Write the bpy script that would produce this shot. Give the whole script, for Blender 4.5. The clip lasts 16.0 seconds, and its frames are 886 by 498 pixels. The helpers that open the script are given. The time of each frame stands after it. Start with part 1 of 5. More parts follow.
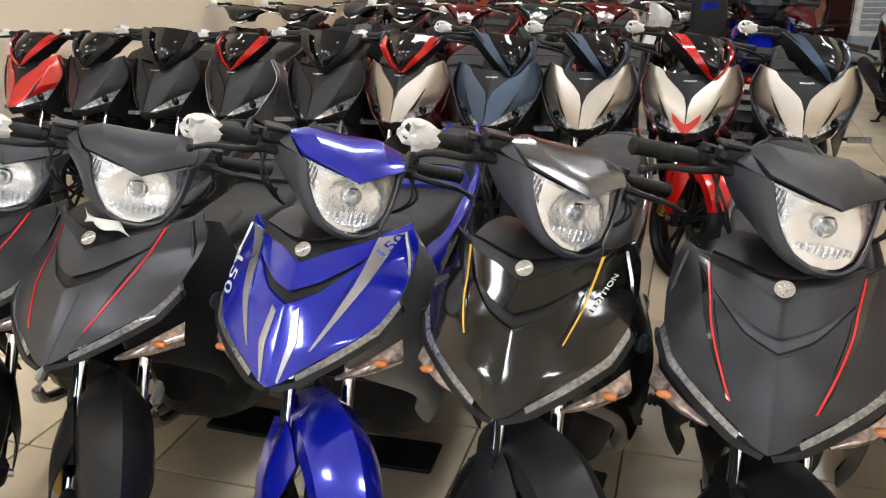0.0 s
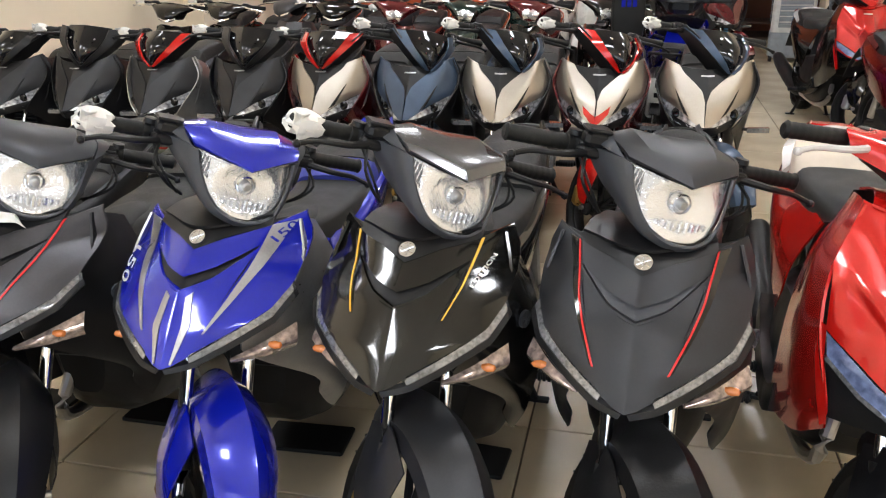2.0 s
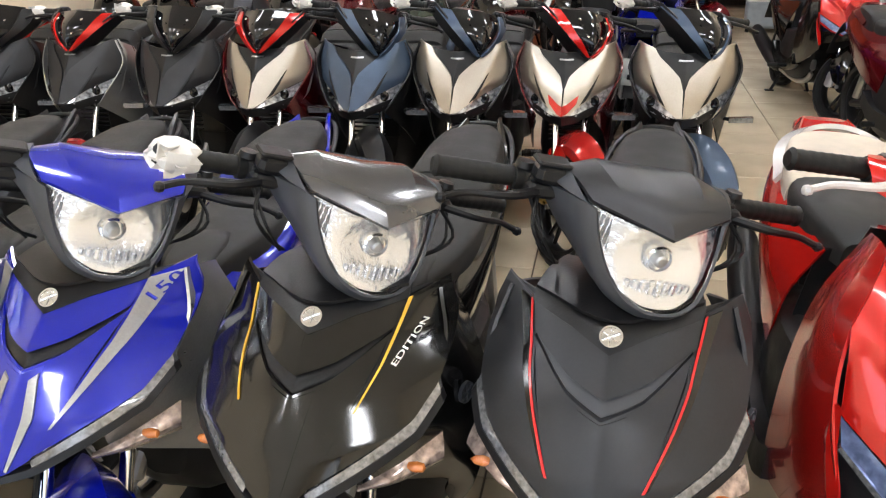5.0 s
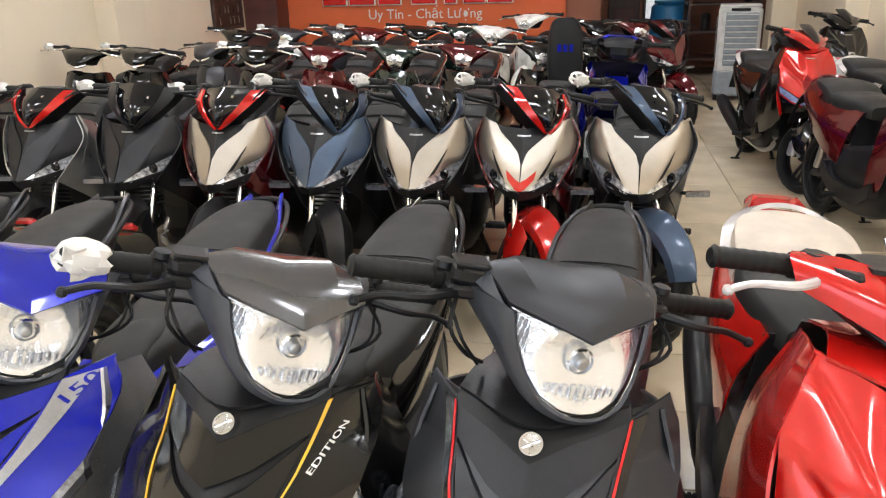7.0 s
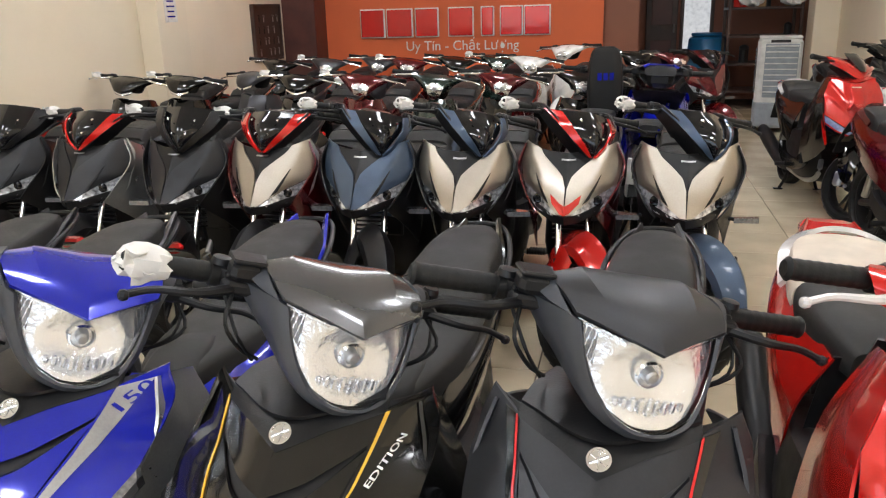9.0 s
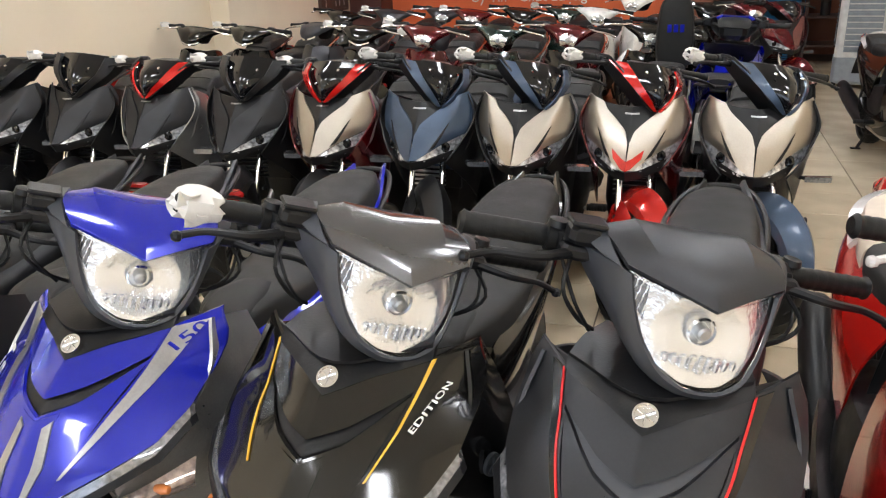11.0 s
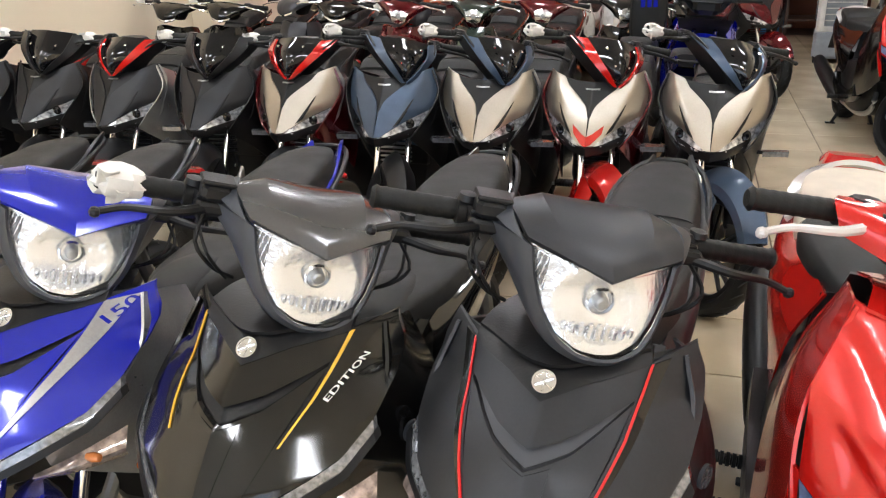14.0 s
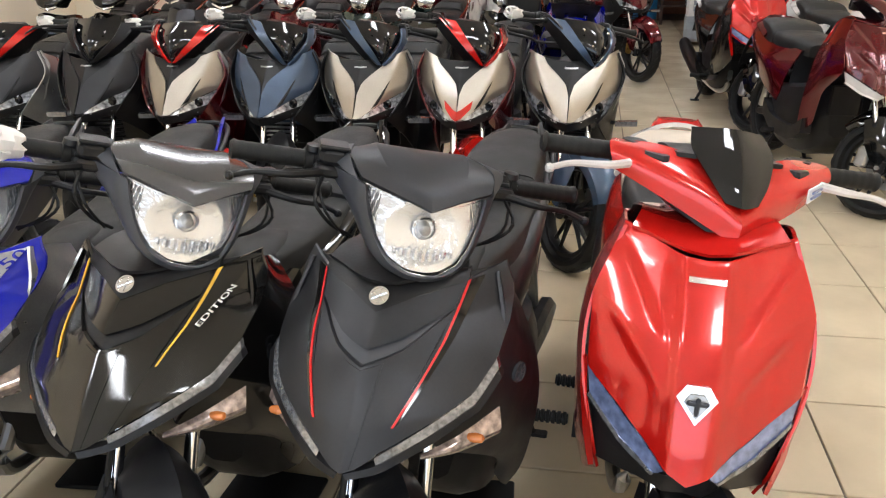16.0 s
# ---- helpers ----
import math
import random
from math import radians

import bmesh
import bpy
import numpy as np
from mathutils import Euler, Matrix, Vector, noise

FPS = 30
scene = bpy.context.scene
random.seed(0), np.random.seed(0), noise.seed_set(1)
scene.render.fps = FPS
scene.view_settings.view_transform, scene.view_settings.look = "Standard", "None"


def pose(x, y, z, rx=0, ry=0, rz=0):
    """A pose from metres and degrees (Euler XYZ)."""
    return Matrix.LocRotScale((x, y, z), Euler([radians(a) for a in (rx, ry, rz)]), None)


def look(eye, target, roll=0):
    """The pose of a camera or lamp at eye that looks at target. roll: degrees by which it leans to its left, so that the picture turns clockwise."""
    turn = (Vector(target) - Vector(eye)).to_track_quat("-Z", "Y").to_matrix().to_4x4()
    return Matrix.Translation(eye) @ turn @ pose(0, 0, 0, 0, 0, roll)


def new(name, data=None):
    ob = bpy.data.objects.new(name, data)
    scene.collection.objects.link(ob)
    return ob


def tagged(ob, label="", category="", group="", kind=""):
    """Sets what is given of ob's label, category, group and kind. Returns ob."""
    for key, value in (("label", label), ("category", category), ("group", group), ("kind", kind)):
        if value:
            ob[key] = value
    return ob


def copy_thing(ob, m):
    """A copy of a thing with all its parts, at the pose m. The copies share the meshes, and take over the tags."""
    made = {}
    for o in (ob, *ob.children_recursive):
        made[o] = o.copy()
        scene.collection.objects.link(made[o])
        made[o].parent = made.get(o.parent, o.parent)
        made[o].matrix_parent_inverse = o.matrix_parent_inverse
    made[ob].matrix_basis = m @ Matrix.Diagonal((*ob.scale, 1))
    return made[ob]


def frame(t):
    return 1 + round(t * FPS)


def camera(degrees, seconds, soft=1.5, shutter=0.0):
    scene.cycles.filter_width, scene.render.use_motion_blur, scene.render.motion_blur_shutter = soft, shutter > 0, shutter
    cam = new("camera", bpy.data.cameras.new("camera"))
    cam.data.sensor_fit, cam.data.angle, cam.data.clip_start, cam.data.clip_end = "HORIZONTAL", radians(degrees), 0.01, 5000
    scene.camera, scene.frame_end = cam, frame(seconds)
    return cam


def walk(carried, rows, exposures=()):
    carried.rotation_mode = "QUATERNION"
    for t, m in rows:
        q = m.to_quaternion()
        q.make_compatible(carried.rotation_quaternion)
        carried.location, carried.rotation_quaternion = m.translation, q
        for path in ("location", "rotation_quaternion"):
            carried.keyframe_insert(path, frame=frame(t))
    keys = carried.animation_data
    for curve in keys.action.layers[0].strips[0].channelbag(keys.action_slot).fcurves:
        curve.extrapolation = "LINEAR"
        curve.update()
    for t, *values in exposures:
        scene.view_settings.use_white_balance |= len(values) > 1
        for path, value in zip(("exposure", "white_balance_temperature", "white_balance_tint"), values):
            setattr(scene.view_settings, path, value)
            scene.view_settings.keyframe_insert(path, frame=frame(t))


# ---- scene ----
cam = camera(58.7, 16.0, soft=1.2)
METRES, EYE, TILT, LEAN, TURN = 1.4, 1.44, -21.3, 1.7, 17.3
ROWS = [
    (0.0, 0.0, 0.0, 0.0, -0.0, 0.0, 0.0),
    (0.5, 0.0245, -0.0297, -0.0158, -0.81, 0.02, 0.27),
    (1.0, 0.054, -0.0637, -0.0246, -1.6, 0.02, 0.48),
    (1.5, 0.0775, -0.0803, -0.0317, -2.42, -0.01, 0.81),
    (2.0, 0.0906, -0.0586, -0.0248, -3.64, -0.11, 1.19),
    (2.5, 0.0843, -0.0046, -0.0022, -4.55, -0.25, 1.55),
    (3.0, 0.0934, 0.0522, 0.0212, -4.95, -0.35, 1.65),
    (5.5, 0.2219, 0.208, 0.0956, -5.37, -2.68, 1.92),
    (6.0, 0.2664, 0.2212, 0.1082, -5.34, -1.98, 1.94),
    (6.5, 0.2781, 0.2109, 0.1245, -5.8, -0.6, 2.12),
    (7.0, 0.2557, 0.1977, 0.1238, -6.5, 1.9, 2.35),
    (7.5, 0.2335, 0.196, 0.1156, -6.65, 3.77, 2.36),
    (8.0, 0.2273, 0.2005, 0.1076, -6.14, 4.34, 2.15),
    (8.5, 0.2263, 0.2027, 0.0989, -5.41, 4.44, 1.87),
    (9.0, 0.2224, 0.2207, 0.0998, -4.31, 4.35, 1.55),
    (9.5, 0.2294, 0.2262, 0.0976, -2.64, 3.83, 1.03),
    (10.0, 0.2299, 0.2364, 0.0949, -1.39, 2.84, 0.53),
    (12.5, 0.2605, 0.2163, 0.0869, 0.66, 0.1, -0.15),
    (13.0, 0.2758, 0.2227, 0.087, 0.38, -0.03, 0.09),
    (13.5, 0.2916, 0.2082, 0.0842, 0.16, -0.34, 0.12),
    (14.0, 0.3231, 0.2045, 0.0886, -0.38, -0.5, 0.3),
    (14.5, 0.3698, 0.1653, 0.0779, -1.13, -0.92, 0.57),
    (15.0, 0.4051, 0.1146, 0.0552, -2.27, -1.26, 0.84),
    (15.5, 0.4139, 0.0644, 0.0354, -3.84, -1.39, 1.32),
    (16.0, 0.3931, 0.0358, 0.0256, -6.95, -1.4, 2.42),
]
walk(cam, [(t, pose(0, 0, EYE, TILT, LEAN, TURN) @ pose(METRES * x, METRES * y, METRES * z, 90 + pitch, roll, yaw)) for t, x, y, z, yaw, pitch, roll in ROWS],
     exposures=[(0.0, -0.15, 5950, 10), (1.0, 0.0, 5950, 10), (3.0, -0.06, 5950, 10), (5.5, 0.10, 5950, 10), (8.5, 0.0, 5950, 10), (9.0, -0.09, 5950, 10), (13.0, 0.08, 5950, 10), (16.0, -0.02, 5950, 10)])

# ---- world and light ----
world = bpy.data.worlds.new("world")
scene.world = world
world.use_nodes = True
wn = world.node_tree
sky = wn.nodes.new("ShaderNodeTexSky")
sky.sky_type = "NISHITA"
sky.sun_disc = False
sky.sun_elevation, sky.sun_rotation = radians(48), radians(200)
wn.links.new(sky.outputs[0], wn.nodes["Background"].inputs[0])
wn.nodes["Background"].inputs[1].default_value = 0.12

sun = new("sun", bpy.data.lights.new("sun", "SUN"))
sun.data.energy, sun.data.angle, sun.data.color = 4.5, radians(0.6), (1.0, 0.95, 0.86)
sun.matrix_world = look((2, -6, 9), (0.5, -2.5, 0))


def area(name, eye, target, w, h, power, colour):
    """A rectangular lamp that looks from eye to target."""
    lamp = bpy.data.lights.new(name, "AREA")
    lamp.shape, lamp.size, lamp.size_y, lamp.energy, lamp.color = "RECTANGLE", w, h, power, colour
    ob = new(name, lamp)
    ob.matrix_world = look(eye, target)
    return ob


# sky light in the wide shop front behind the camera
area("shop_front_daylight", (-0.7, -3.3, 1.7), (-0.7, 5, 1.2), 6.4, 2.9, 94, (0.93, 0.975, 1.0))

# ---- materials ----


def material(name, colour, rough=0.5, metal=0.0, coat=0.0, vary=0.12, scale=14.0, bump=0.0, bump_scale=220.0,
             dust=0.12, flake=0.0, transmission=0.0, random_tone=0.0, ior=1.5, spec=0.5):
    """A principled surface whose tone, gloss and relief vary at two scales."""
    m = bpy.data.materials.new(name)
    m.use_nodes = True
    t = m.node_tree
    b = t.nodes["Principled BSDF"]
    co = t.nodes.new("ShaderNodeTexCoord")
    big = t.nodes.new("ShaderNodeTexNoise")
    big.inputs["Scale"].default_value, big.inputs["Detail"].default_value = scale, 5
    t.links.new(co.outputs["Object"], big.inputs["Vector"])
    fine = t.nodes.new("ShaderNodeTexNoise")
    fine.inputs["Scale"].default_value, fine.inputs["Detail"].default_value = bump_scale, 3
    t.links.new(co.outputs["Object"], fine.inputs["Vector"])
    ramp = t.nodes.new("ShaderNodeMapRange")
    ramp.inputs["From Min"].default_value, ramp.inputs["From Max"].default_value = 0.3, 0.7
    ramp.inputs["To Min"].default_value, ramp.inputs["To Max"].default_value = 1 - vary, 1 + vary
    t.links.new(big.outputs[0], ramp.inputs["Value"])
    mul = t.nodes.new("ShaderNodeMix")
    mul.data_type, mul.blend_type = "RGBA", "MULTIPLY"
    mul.inputs["Factor"].default_value = 1.0
    mul.inputs[6].default_value = (*colour, 1)
    last = ramp.outputs[0]
    for amount, source in ((flake, fine.outputs[0]), (random_tone, None)):
        if not amount:
            continue
        if source is None:
            source = t.nodes.new("ShaderNodeObjectInfo").outputs["Random"]
        more = t.nodes.new("ShaderNodeMapRange")
        more.inputs["To Min"].default_value, more.inputs["To Max"].default_value = 1 - amount, 1 + amount
        t.links.new(source, more.inputs["Value"])
        prod = t.nodes.new("ShaderNodeMath")
        prod.operation = "MULTIPLY"
        t.links.new(last, prod.inputs[0])
        t.links.new(more.outputs[0], prod.inputs[1])
        last = prod.outputs[0]
    t.links.new(last, mul.inputs[7])
    t.links.new(mul.outputs[2], b.inputs["Base Color"])
    gloss = t.nodes.new("ShaderNodeMapRange")
    gloss.inputs["From Min"].default_value, gloss.inputs["From Max"].default_value = 0.25, 0.75
    gloss.inputs["To Min"].default_value = max(0.02, rough - dust * 0.5)
    gloss.inputs["To Max"].default_value = min(1.0, rough + dust)
    t.links.new(big.outputs[0], gloss.inputs["Value"])
    t.links.new(gloss.outputs[0], b.inputs["Roughness"])
    b.inputs["Metallic"].default_value = metal
    b.inputs["Specular IOR Level"].default_value = spec
    b.inputs["Coat Weight"].default_value = coat
    b.inputs["Coat Roughness"].default_value = 0.05
    b.inputs["Transmission Weight"].default_value = transmission
    b.inputs["IOR"].default_value = ior
    if bump:
        n = t.nodes.new("ShaderNodeBump")
        n.inputs["Strength"].default_value, n.inputs["Distance"].default_value = bump, 0.002
        t.links.new(fine.outputs[0], n.inputs["Height"])
        t.links.new(n.outputs[0], b.inputs["Normal"])
    return m


BLUE = material("blue_paint", (0.006, 0.012, 0.40), 0.20, 0.3, 1.0, vary=0.04, dust=0.03, flake=0.1)
GLOSS = material("gloss_black_paint", (0.006, 0.0055, 0.005), 0.10, 0.0, 0.3, vary=0.05, flake=0.2, dust=0.03)
MATTE = material("matt_black_paint", (0.034, 0.035, 0.039), 0.38, 0.6, 0.0, bump=0.05, flake=0.1)
GREY = material("matt_grey_paint", (0.065, 0.065, 0.072), 0.33, 0.6, 0.0, bump=0.05, flake=0.12)
GRAPHITE = material("gloss_graphite_paint", (0.11, 0.11, 0.115), 0.2, 0.6, 0.6, vary=0.04, dust=0.03, flake=0.12)
DARKGREY = material("dark_grey_plastic", (0.052, 0.055, 0.064), 0.42, 0.2, 0.0, bump=0.08)
SILVER = material("silver_paint", (0.36, 0.36, 0.36), 0.3, 0.75, 0.5, flake=0.15)
GOLD = material("champagne_paint", (0.43, 0.395, 0.34), 0.36, 0.9, 0.25, vary=0.04, flake=0.12, dust=0.04)
SLATE = material("slate_blue_paint", (0.055, 0.085, 0.14), 0.36, 0.4, 0.3, flake=0.12)
RED = material("red_paint", (0.58, 0.010, 0.006), 0.20, 0.35, 0.9, vary=0.04, dust=0.03, flake=0.06)
CRIMSON = material("dark_red_paint", (0.10, 0.003, 0.006), 0.14, 0.3, 0.8, vary=0.04, dust=0.03, flake=0.1)
GREEN = material("dark_green_paint", (0.012, 0.03, 0.024), 0.2, 0.3, 1.0, flake=0.1)
WHITE = material("white_paint", (0.72, 0.71, 0.68), 0.28, 0.0, 0.7)
REDLINE = material("red_stripe", (0.65, 0.012, 0.012), 0.35, 0.0, 0.3)
YELLOW = material("yellow_stripe", (0.75, 0.42, 0.03), 0.4, 0.0, 0.3)
PLASTIC = material("black_plastic", (0.009, 0.009, 0.010), 0.36, 0.0, 0.0, bump=0.18, vary=0.25, spec=0.3)
RUBBER = material("black_rubber", (0.008, 0.008, 0.008), 0.48, 0.0, 0.0, bump=0.25, vary=0.3, spec=0.3)
SEAT = material("seat_vinyl", (0.016, 0.016, 0.016), 0.5, 0.0, 0.0, bump=0.35, bump_scale=420, vary=0.2, spec=0.3)
BLUESEAT = material("blue_seat_vinyl", (0.02, 0.03, 0.26), 0.5, 0.0, 0.0, bump=0.3, bump_scale=420)
CREAM = material("cream_vinyl", (0.56, 0.49, 0.41), 0.5, 0.0, 0.0, bump=0.3, bump_scale=420)
CHROME = material("chrome", (0.85, 0.85, 0.86), 0.1, 1.0, 0.0, vary=0.05, dust=0.1)
STEEL = material("brushed_steel", (0.5, 0.5, 0.5), 0.32, 1.0, 0.0, bump=0.05)
ENGINE = material("cast_engine_alloy", (0.07, 0.07, 0.075), 0.5, 0.7, 0.0, bump=0.4, vary=0.3)
GOLDMETAL = material("gold_anodised_metal", (0.55, 0.36, 0.1), 0.3, 0.9)
REFLECTOR = material("lamp_reflector", (0.86, 0.865, 0.88), 0.16, 0.82, 0.0, vary=0.04, bump=0.9, bump_scale=75, dust=0.1)
CLEAR = material("clear_lamp_plastic", (0.95, 0.96, 0.97), 0.03, 0.0, 0.0, vary=0.02, dust=0.03, transmission=1.0, ior=1.25)
STRIP = material("clear_position_lamp", (0.25, 0.255, 0.27), 0.14, 0.6, 0.9, vary=0.45, scale=110)
# strong tone noise paints a reflector's sparkle and dark depth into the colour
LAMP = material("clear_lamp_with_painted_sparkle", (0.72, 0.74, 0.78), 0.10, 0.45, 1.0, vary=0.75, scale=55, dust=0.1)
AMBER = material("amber_lens", (0.62, 0.2, 0.05), 0.2, 0.1, 0.8)
PEARL = material("clear_indicator_lens", (0.46, 0.36, 0.32), 0.14, 0.5, 0.9, vary=0.6, scale=60)
BLUELENS = material("blue_tinted_lens", (0.28, 0.36, 0.66), 0.1, 0.6, 1.0, vary=0.35, scale=60)
SMOKE = material("smoked_screen", (0.008, 0.008, 0.009), 0.05, 0.0, 0.0, vary=0.05, dust=0.02, spec=0.5)
PAPER = material("crumpled_tissue", (0.74, 0.72, 0.69), 0.85, 0.0, 0.0, bump=0.5, bump_scale=60)
FILM = material("plastic_wrap", (0.60, 0.58, 0.57), 0.18, 0.1, 0.6, bump=0.5, bump_scale=70)
TAILRED = material("red_tail_lens", (0.5, 0.012, 0.012), 0.15, 0.0, 1.0)
PLATE = material("number_plate_white", (0.7, 0.7, 0.68), 0.4)
WALL = material("beige_wall_paint", (0.82, 0.715, 0.55), 0.75, 0.0, 0.0, vary=0.05, scale=1.2, bump=0.12, bump_scale=90)
ORANGE = material("orange_wall_paint", (0.62, 0.125, 0.035), 0.6, 0.0, 0.0, vary=0.06, scale=1.5, bump=0.1, bump_scale=90)
BROWN = material("brown_wall_cladding", (0.085, 0.028, 0.022), 0.45, 0.0, 0.0, vary=0.25, scale=5)
BROWNPAINT = material("dull_brown_wall_paint", (0.24, 0.09, 0.05), 0.6, 0.0, 0.0, vary=0.12, scale=2)
CEILING = material("ceiling_paint", (0.75, 0.73, 0.68), 0.8, vary=0.04, scale=1.0)
TILE = material("glazed_cream_tile", (0.60, 0.51, 0.365), 0.2, 0.0, 0.0, vary=0.10, scale=3.5, dust=0.06, random_tone=0.05)
GROUT = material("dark_tile_joint", (0.13, 0.10, 0.075), 0.85, vary=0.3)
WOOD = material("dark_wood", (0.05, 0.024, 0.016), 0.45, vary=0.3, scale=8, bump=0.1)
STONE = material("grey_pavement", (0.35, 0.34, 0.32), 0.8, vary=0.2, bump=0.3)
COOLERWHITE = material("grey_white_cooler_plastic", (0.6, 0.6, 0.58), 0.45, bump=0.04)
COOLERGREY = material("grey_cooler_plastic", (0.28, 0.31, 0.34), 0.5)
DRUM = material("blue_drum_plastic", (0.02, 0.16, 0.36), 0.4)
CARD = material("brown_cardboard", (0.36, 0.22, 0.1), 0.8, vary=0.15, bump=0.2)

# ---- mesh tools ----


def curve_through(p, n):
    """Points on a smooth curve through the points p, n steps between each two."""
    p = np.array(p, float)
    if n <= 1:
        return p
    q = np.vstack([2 * p[0] - p[1], p, 2 * p[-1] - p[-2]])
    out = []
    for i in range(len(p) - 1):
        a, b, c, d = q[i:i + 4]
        for k in range(n):
            u = k / n
            out.append(0.5 * (2 * b + (c - a) * u + (2 * a - 5 * b + 4 * c - d) * u * u + (3 * b - a - 3 * c + d) * u ** 3))
    out.append(p[-1])
    return np.array(out)


class Shape:
    """Vertices and faces of one mesh."""

    def __init__(self):
        self.v, self.f = [], []

    def add(self, v, f):
        o = len(self.v)
        self.v += [tuple(map(float, p)) for p in v]
        self.f += [tuple(i + o for i in g) for g in f]
        return self

    def grid(self, g, loop_u=False, loop_v=False):
        n, m = len(g), len(g[0])
        f = []
        for i in range(n - (not loop_v)):
            for j in range(m - (not loop_u)):
                a, b = i % n, (i + 1) % n
                c, d = j, (j + 1) % m
                f.append((a * m + c, a * m + d, b * m + d, b * m + c))
        return self.add([p for row in g for p in row], f)

    def sheet(self, g, thick):
        """A panel: the grid g, made thick along its normals."""
        g = np.array(g, float)
        du, dv = np.gradient(g, axis=1), np.gradient(g, axis=0)
        nrm = np.cross(du, dv)
        nrm /= np.linalg.norm(nrm, axis=2, keepdims=True) + 1e-12
        h = g + nrm * thick
        n, m = g.shape[:2]
        self.grid(g)
        self.grid(h[:, ::-1])
        for a, b in ((g[0], h[0]), (g[-1], h[-1]), (g[:, 0], h[:, 0]), (g[:, -1], h[:, -1])):
            self.grid([a, b])
        return self

    def loft(self, rows, su=4, sv=4, thick=0.005):
        """A panel through rows of points, smooth both ways."""
        rows = [curve_through(r, su) for r in rows]
        cols = np.array([curve_through([r[j] for r in rows], sv) for j in range(len(rows[0]))])
        return self.sheet(cols.transpose(1, 0, 2), thick)

    def hull(self, rings, s=4, caps=True, su=1):
        """A closed body through rings of points."""
        rings = np.array(rings, float)
        if su > 1:
            rings = np.array([curve_through(np.vstack([r, r[:1]]), su)[:-1] for r in rings])
        g = np.array([curve_through(rings[:, j], s) for j in range(rings.shape[1])]).transpose(1, 0, 2)
        self.grid(g, loop_u=True)
        if caps:
            for ring in (g[0], g[-1]):
                c = ring.mean(axis=0)
                k = len(ring)
                self.add([*ring, c], [(i, (i + 1) % k, k) for i in range(k)])
        return self

    def tube(self, pts, r, seg=10, s=4):
        """A round bar through points; r is one radius or one for each point."""
        pts = np.array(pts, float)
        rad = np.array(r if hasattr(r, "__len__") else [r] * len(pts), float)
        c = curve_through(np.hstack([pts, rad[:, None]]), s)
        tan = np.gradient(c[:, :3], axis=0)
        rings = []
        for p, t in zip(c, tan):
            t = t / (np.linalg.norm(t) + 1e-12)
            up = np.array((0, 0, 1.0)) if abs(t[2]) < 0.9 else np.array((0, 1.0, 0))
            a = np.cross(t, up)
            a /= np.linalg.norm(a)
            b = np.cross(a, t)
            rings.append([p[:3] + abs(p[3]) * (math.cos(k * 2 * math.pi / seg) * a + math.sin(k * 2 * math.pi / seg) * b) for k in range(seg)])
        return self.hull(rings, 1)

    def lathe(self, profile, centre, axis="x", seg=40, closed=False, arc=(0, 360)):
        """A profile of (along, radius) turned about an axis."""
        full = arc[1] - arc[0] >= 360
        steps = seg if full else seg + 1
        g = []
        for k in range(steps):
            a = radians(arc[0] + (arc[1] - arc[0]) * k / seg)
            ring = []
            for h, r in profile:
                u, w = r * math.cos(a), r * math.sin(a)
                p = {"x": (h, u, w), "y": (u, h, w), "z": (u, w, h)}[axis]
                ring.append(np.add(p, centre))
            g.append(ring)
        return self.grid(g, loop_u=closed, loop_v=full)

    def box(self, c, s, bevel=0.0, rz=0.0):
        x, y, z = s[0] / 2, s[1] / 2, s[2] / 2
        b = min(bevel, x * 0.9, y * 0.9, z * 0.9)
        if b <= 0:
            v = [(i * x, j * y, k * z) for k in (-1, 1) for j in (-1, 1) for i in (-1, 1)]
            f = [(0, 2, 3, 1), (4, 5, 7, 6), (0, 1, 5, 4), (2, 6, 7, 3), (0, 4, 6, 2), (1, 3, 7, 5)]
        else:
            def ring(zz, i):
                xx, yy = x - i, y - i
                return [(-xx + b, -yy, zz), (xx - b, -yy, zz), (xx, -yy + b, zz), (xx, yy - b, zz), (xx - b, yy, zz), (-xx + b, yy, zz), (-xx, yy - b, zz), (-xx, -yy + b, zz)]
            v = ring(-z, b * 0.7) + ring(-z + b, 0) + ring(z - b, 0) + ring(z, b * 0.7)
            f = [(i + j, i + (j + 1) % 8, i + 8 + (j + 1) % 8, i + 8 + j) for i in (0, 8, 16) for j in range(8)]
            f += [tuple(range(7, -1, -1)), tuple(range(24, 32))]
        ca, sa = math.cos(rz), math.sin(rz)
        return self.add([(c[0] + p[0] * ca - p[1] * sa, c[1] + p[0] * sa + p[1] * ca, c[2] + p[2]) for p in v], f)

    def plate(self, outline, y0, y1):
        """A polygon in the x z plane, extruded from y0 to y1; y may be given by functions of (x, z)."""
        fy = [q if callable(q) else (lambda x, z, q=q: q) for q in (y0, y1)]
        k = len(outline)
        v = [(x, q(x, z), z) for q in fy for x, z in outline]
        f = [tuple(range(k)), tuple(range(2 * k - 1, k - 1, -1))]
        f += [(i, (i + 1) % k, k + (i + 1) % k, k + i) for i in range(k)]
        return self.add(v, f)

    def patch(self, fy, a, b, nu=10, nv=6, off=0.0, thick=0.006, side=1):
        """A panel between the lines a and b of (x, z), laid on the surface y = fy(x, z)."""
        def lay(line):
            line = np.array(line, float)
            t = np.concatenate([[0], np.cumsum(np.linalg.norm(np.diff(line, axis=0), axis=1))])
            u = np.linspace(0, t[-1], nu)
            return np.stack([np.interp(u, t, line[:, 0]), np.interp(u, t, line[:, 1])], axis=1)
        A, B = lay(a), lay(b)
        g, h = [], []
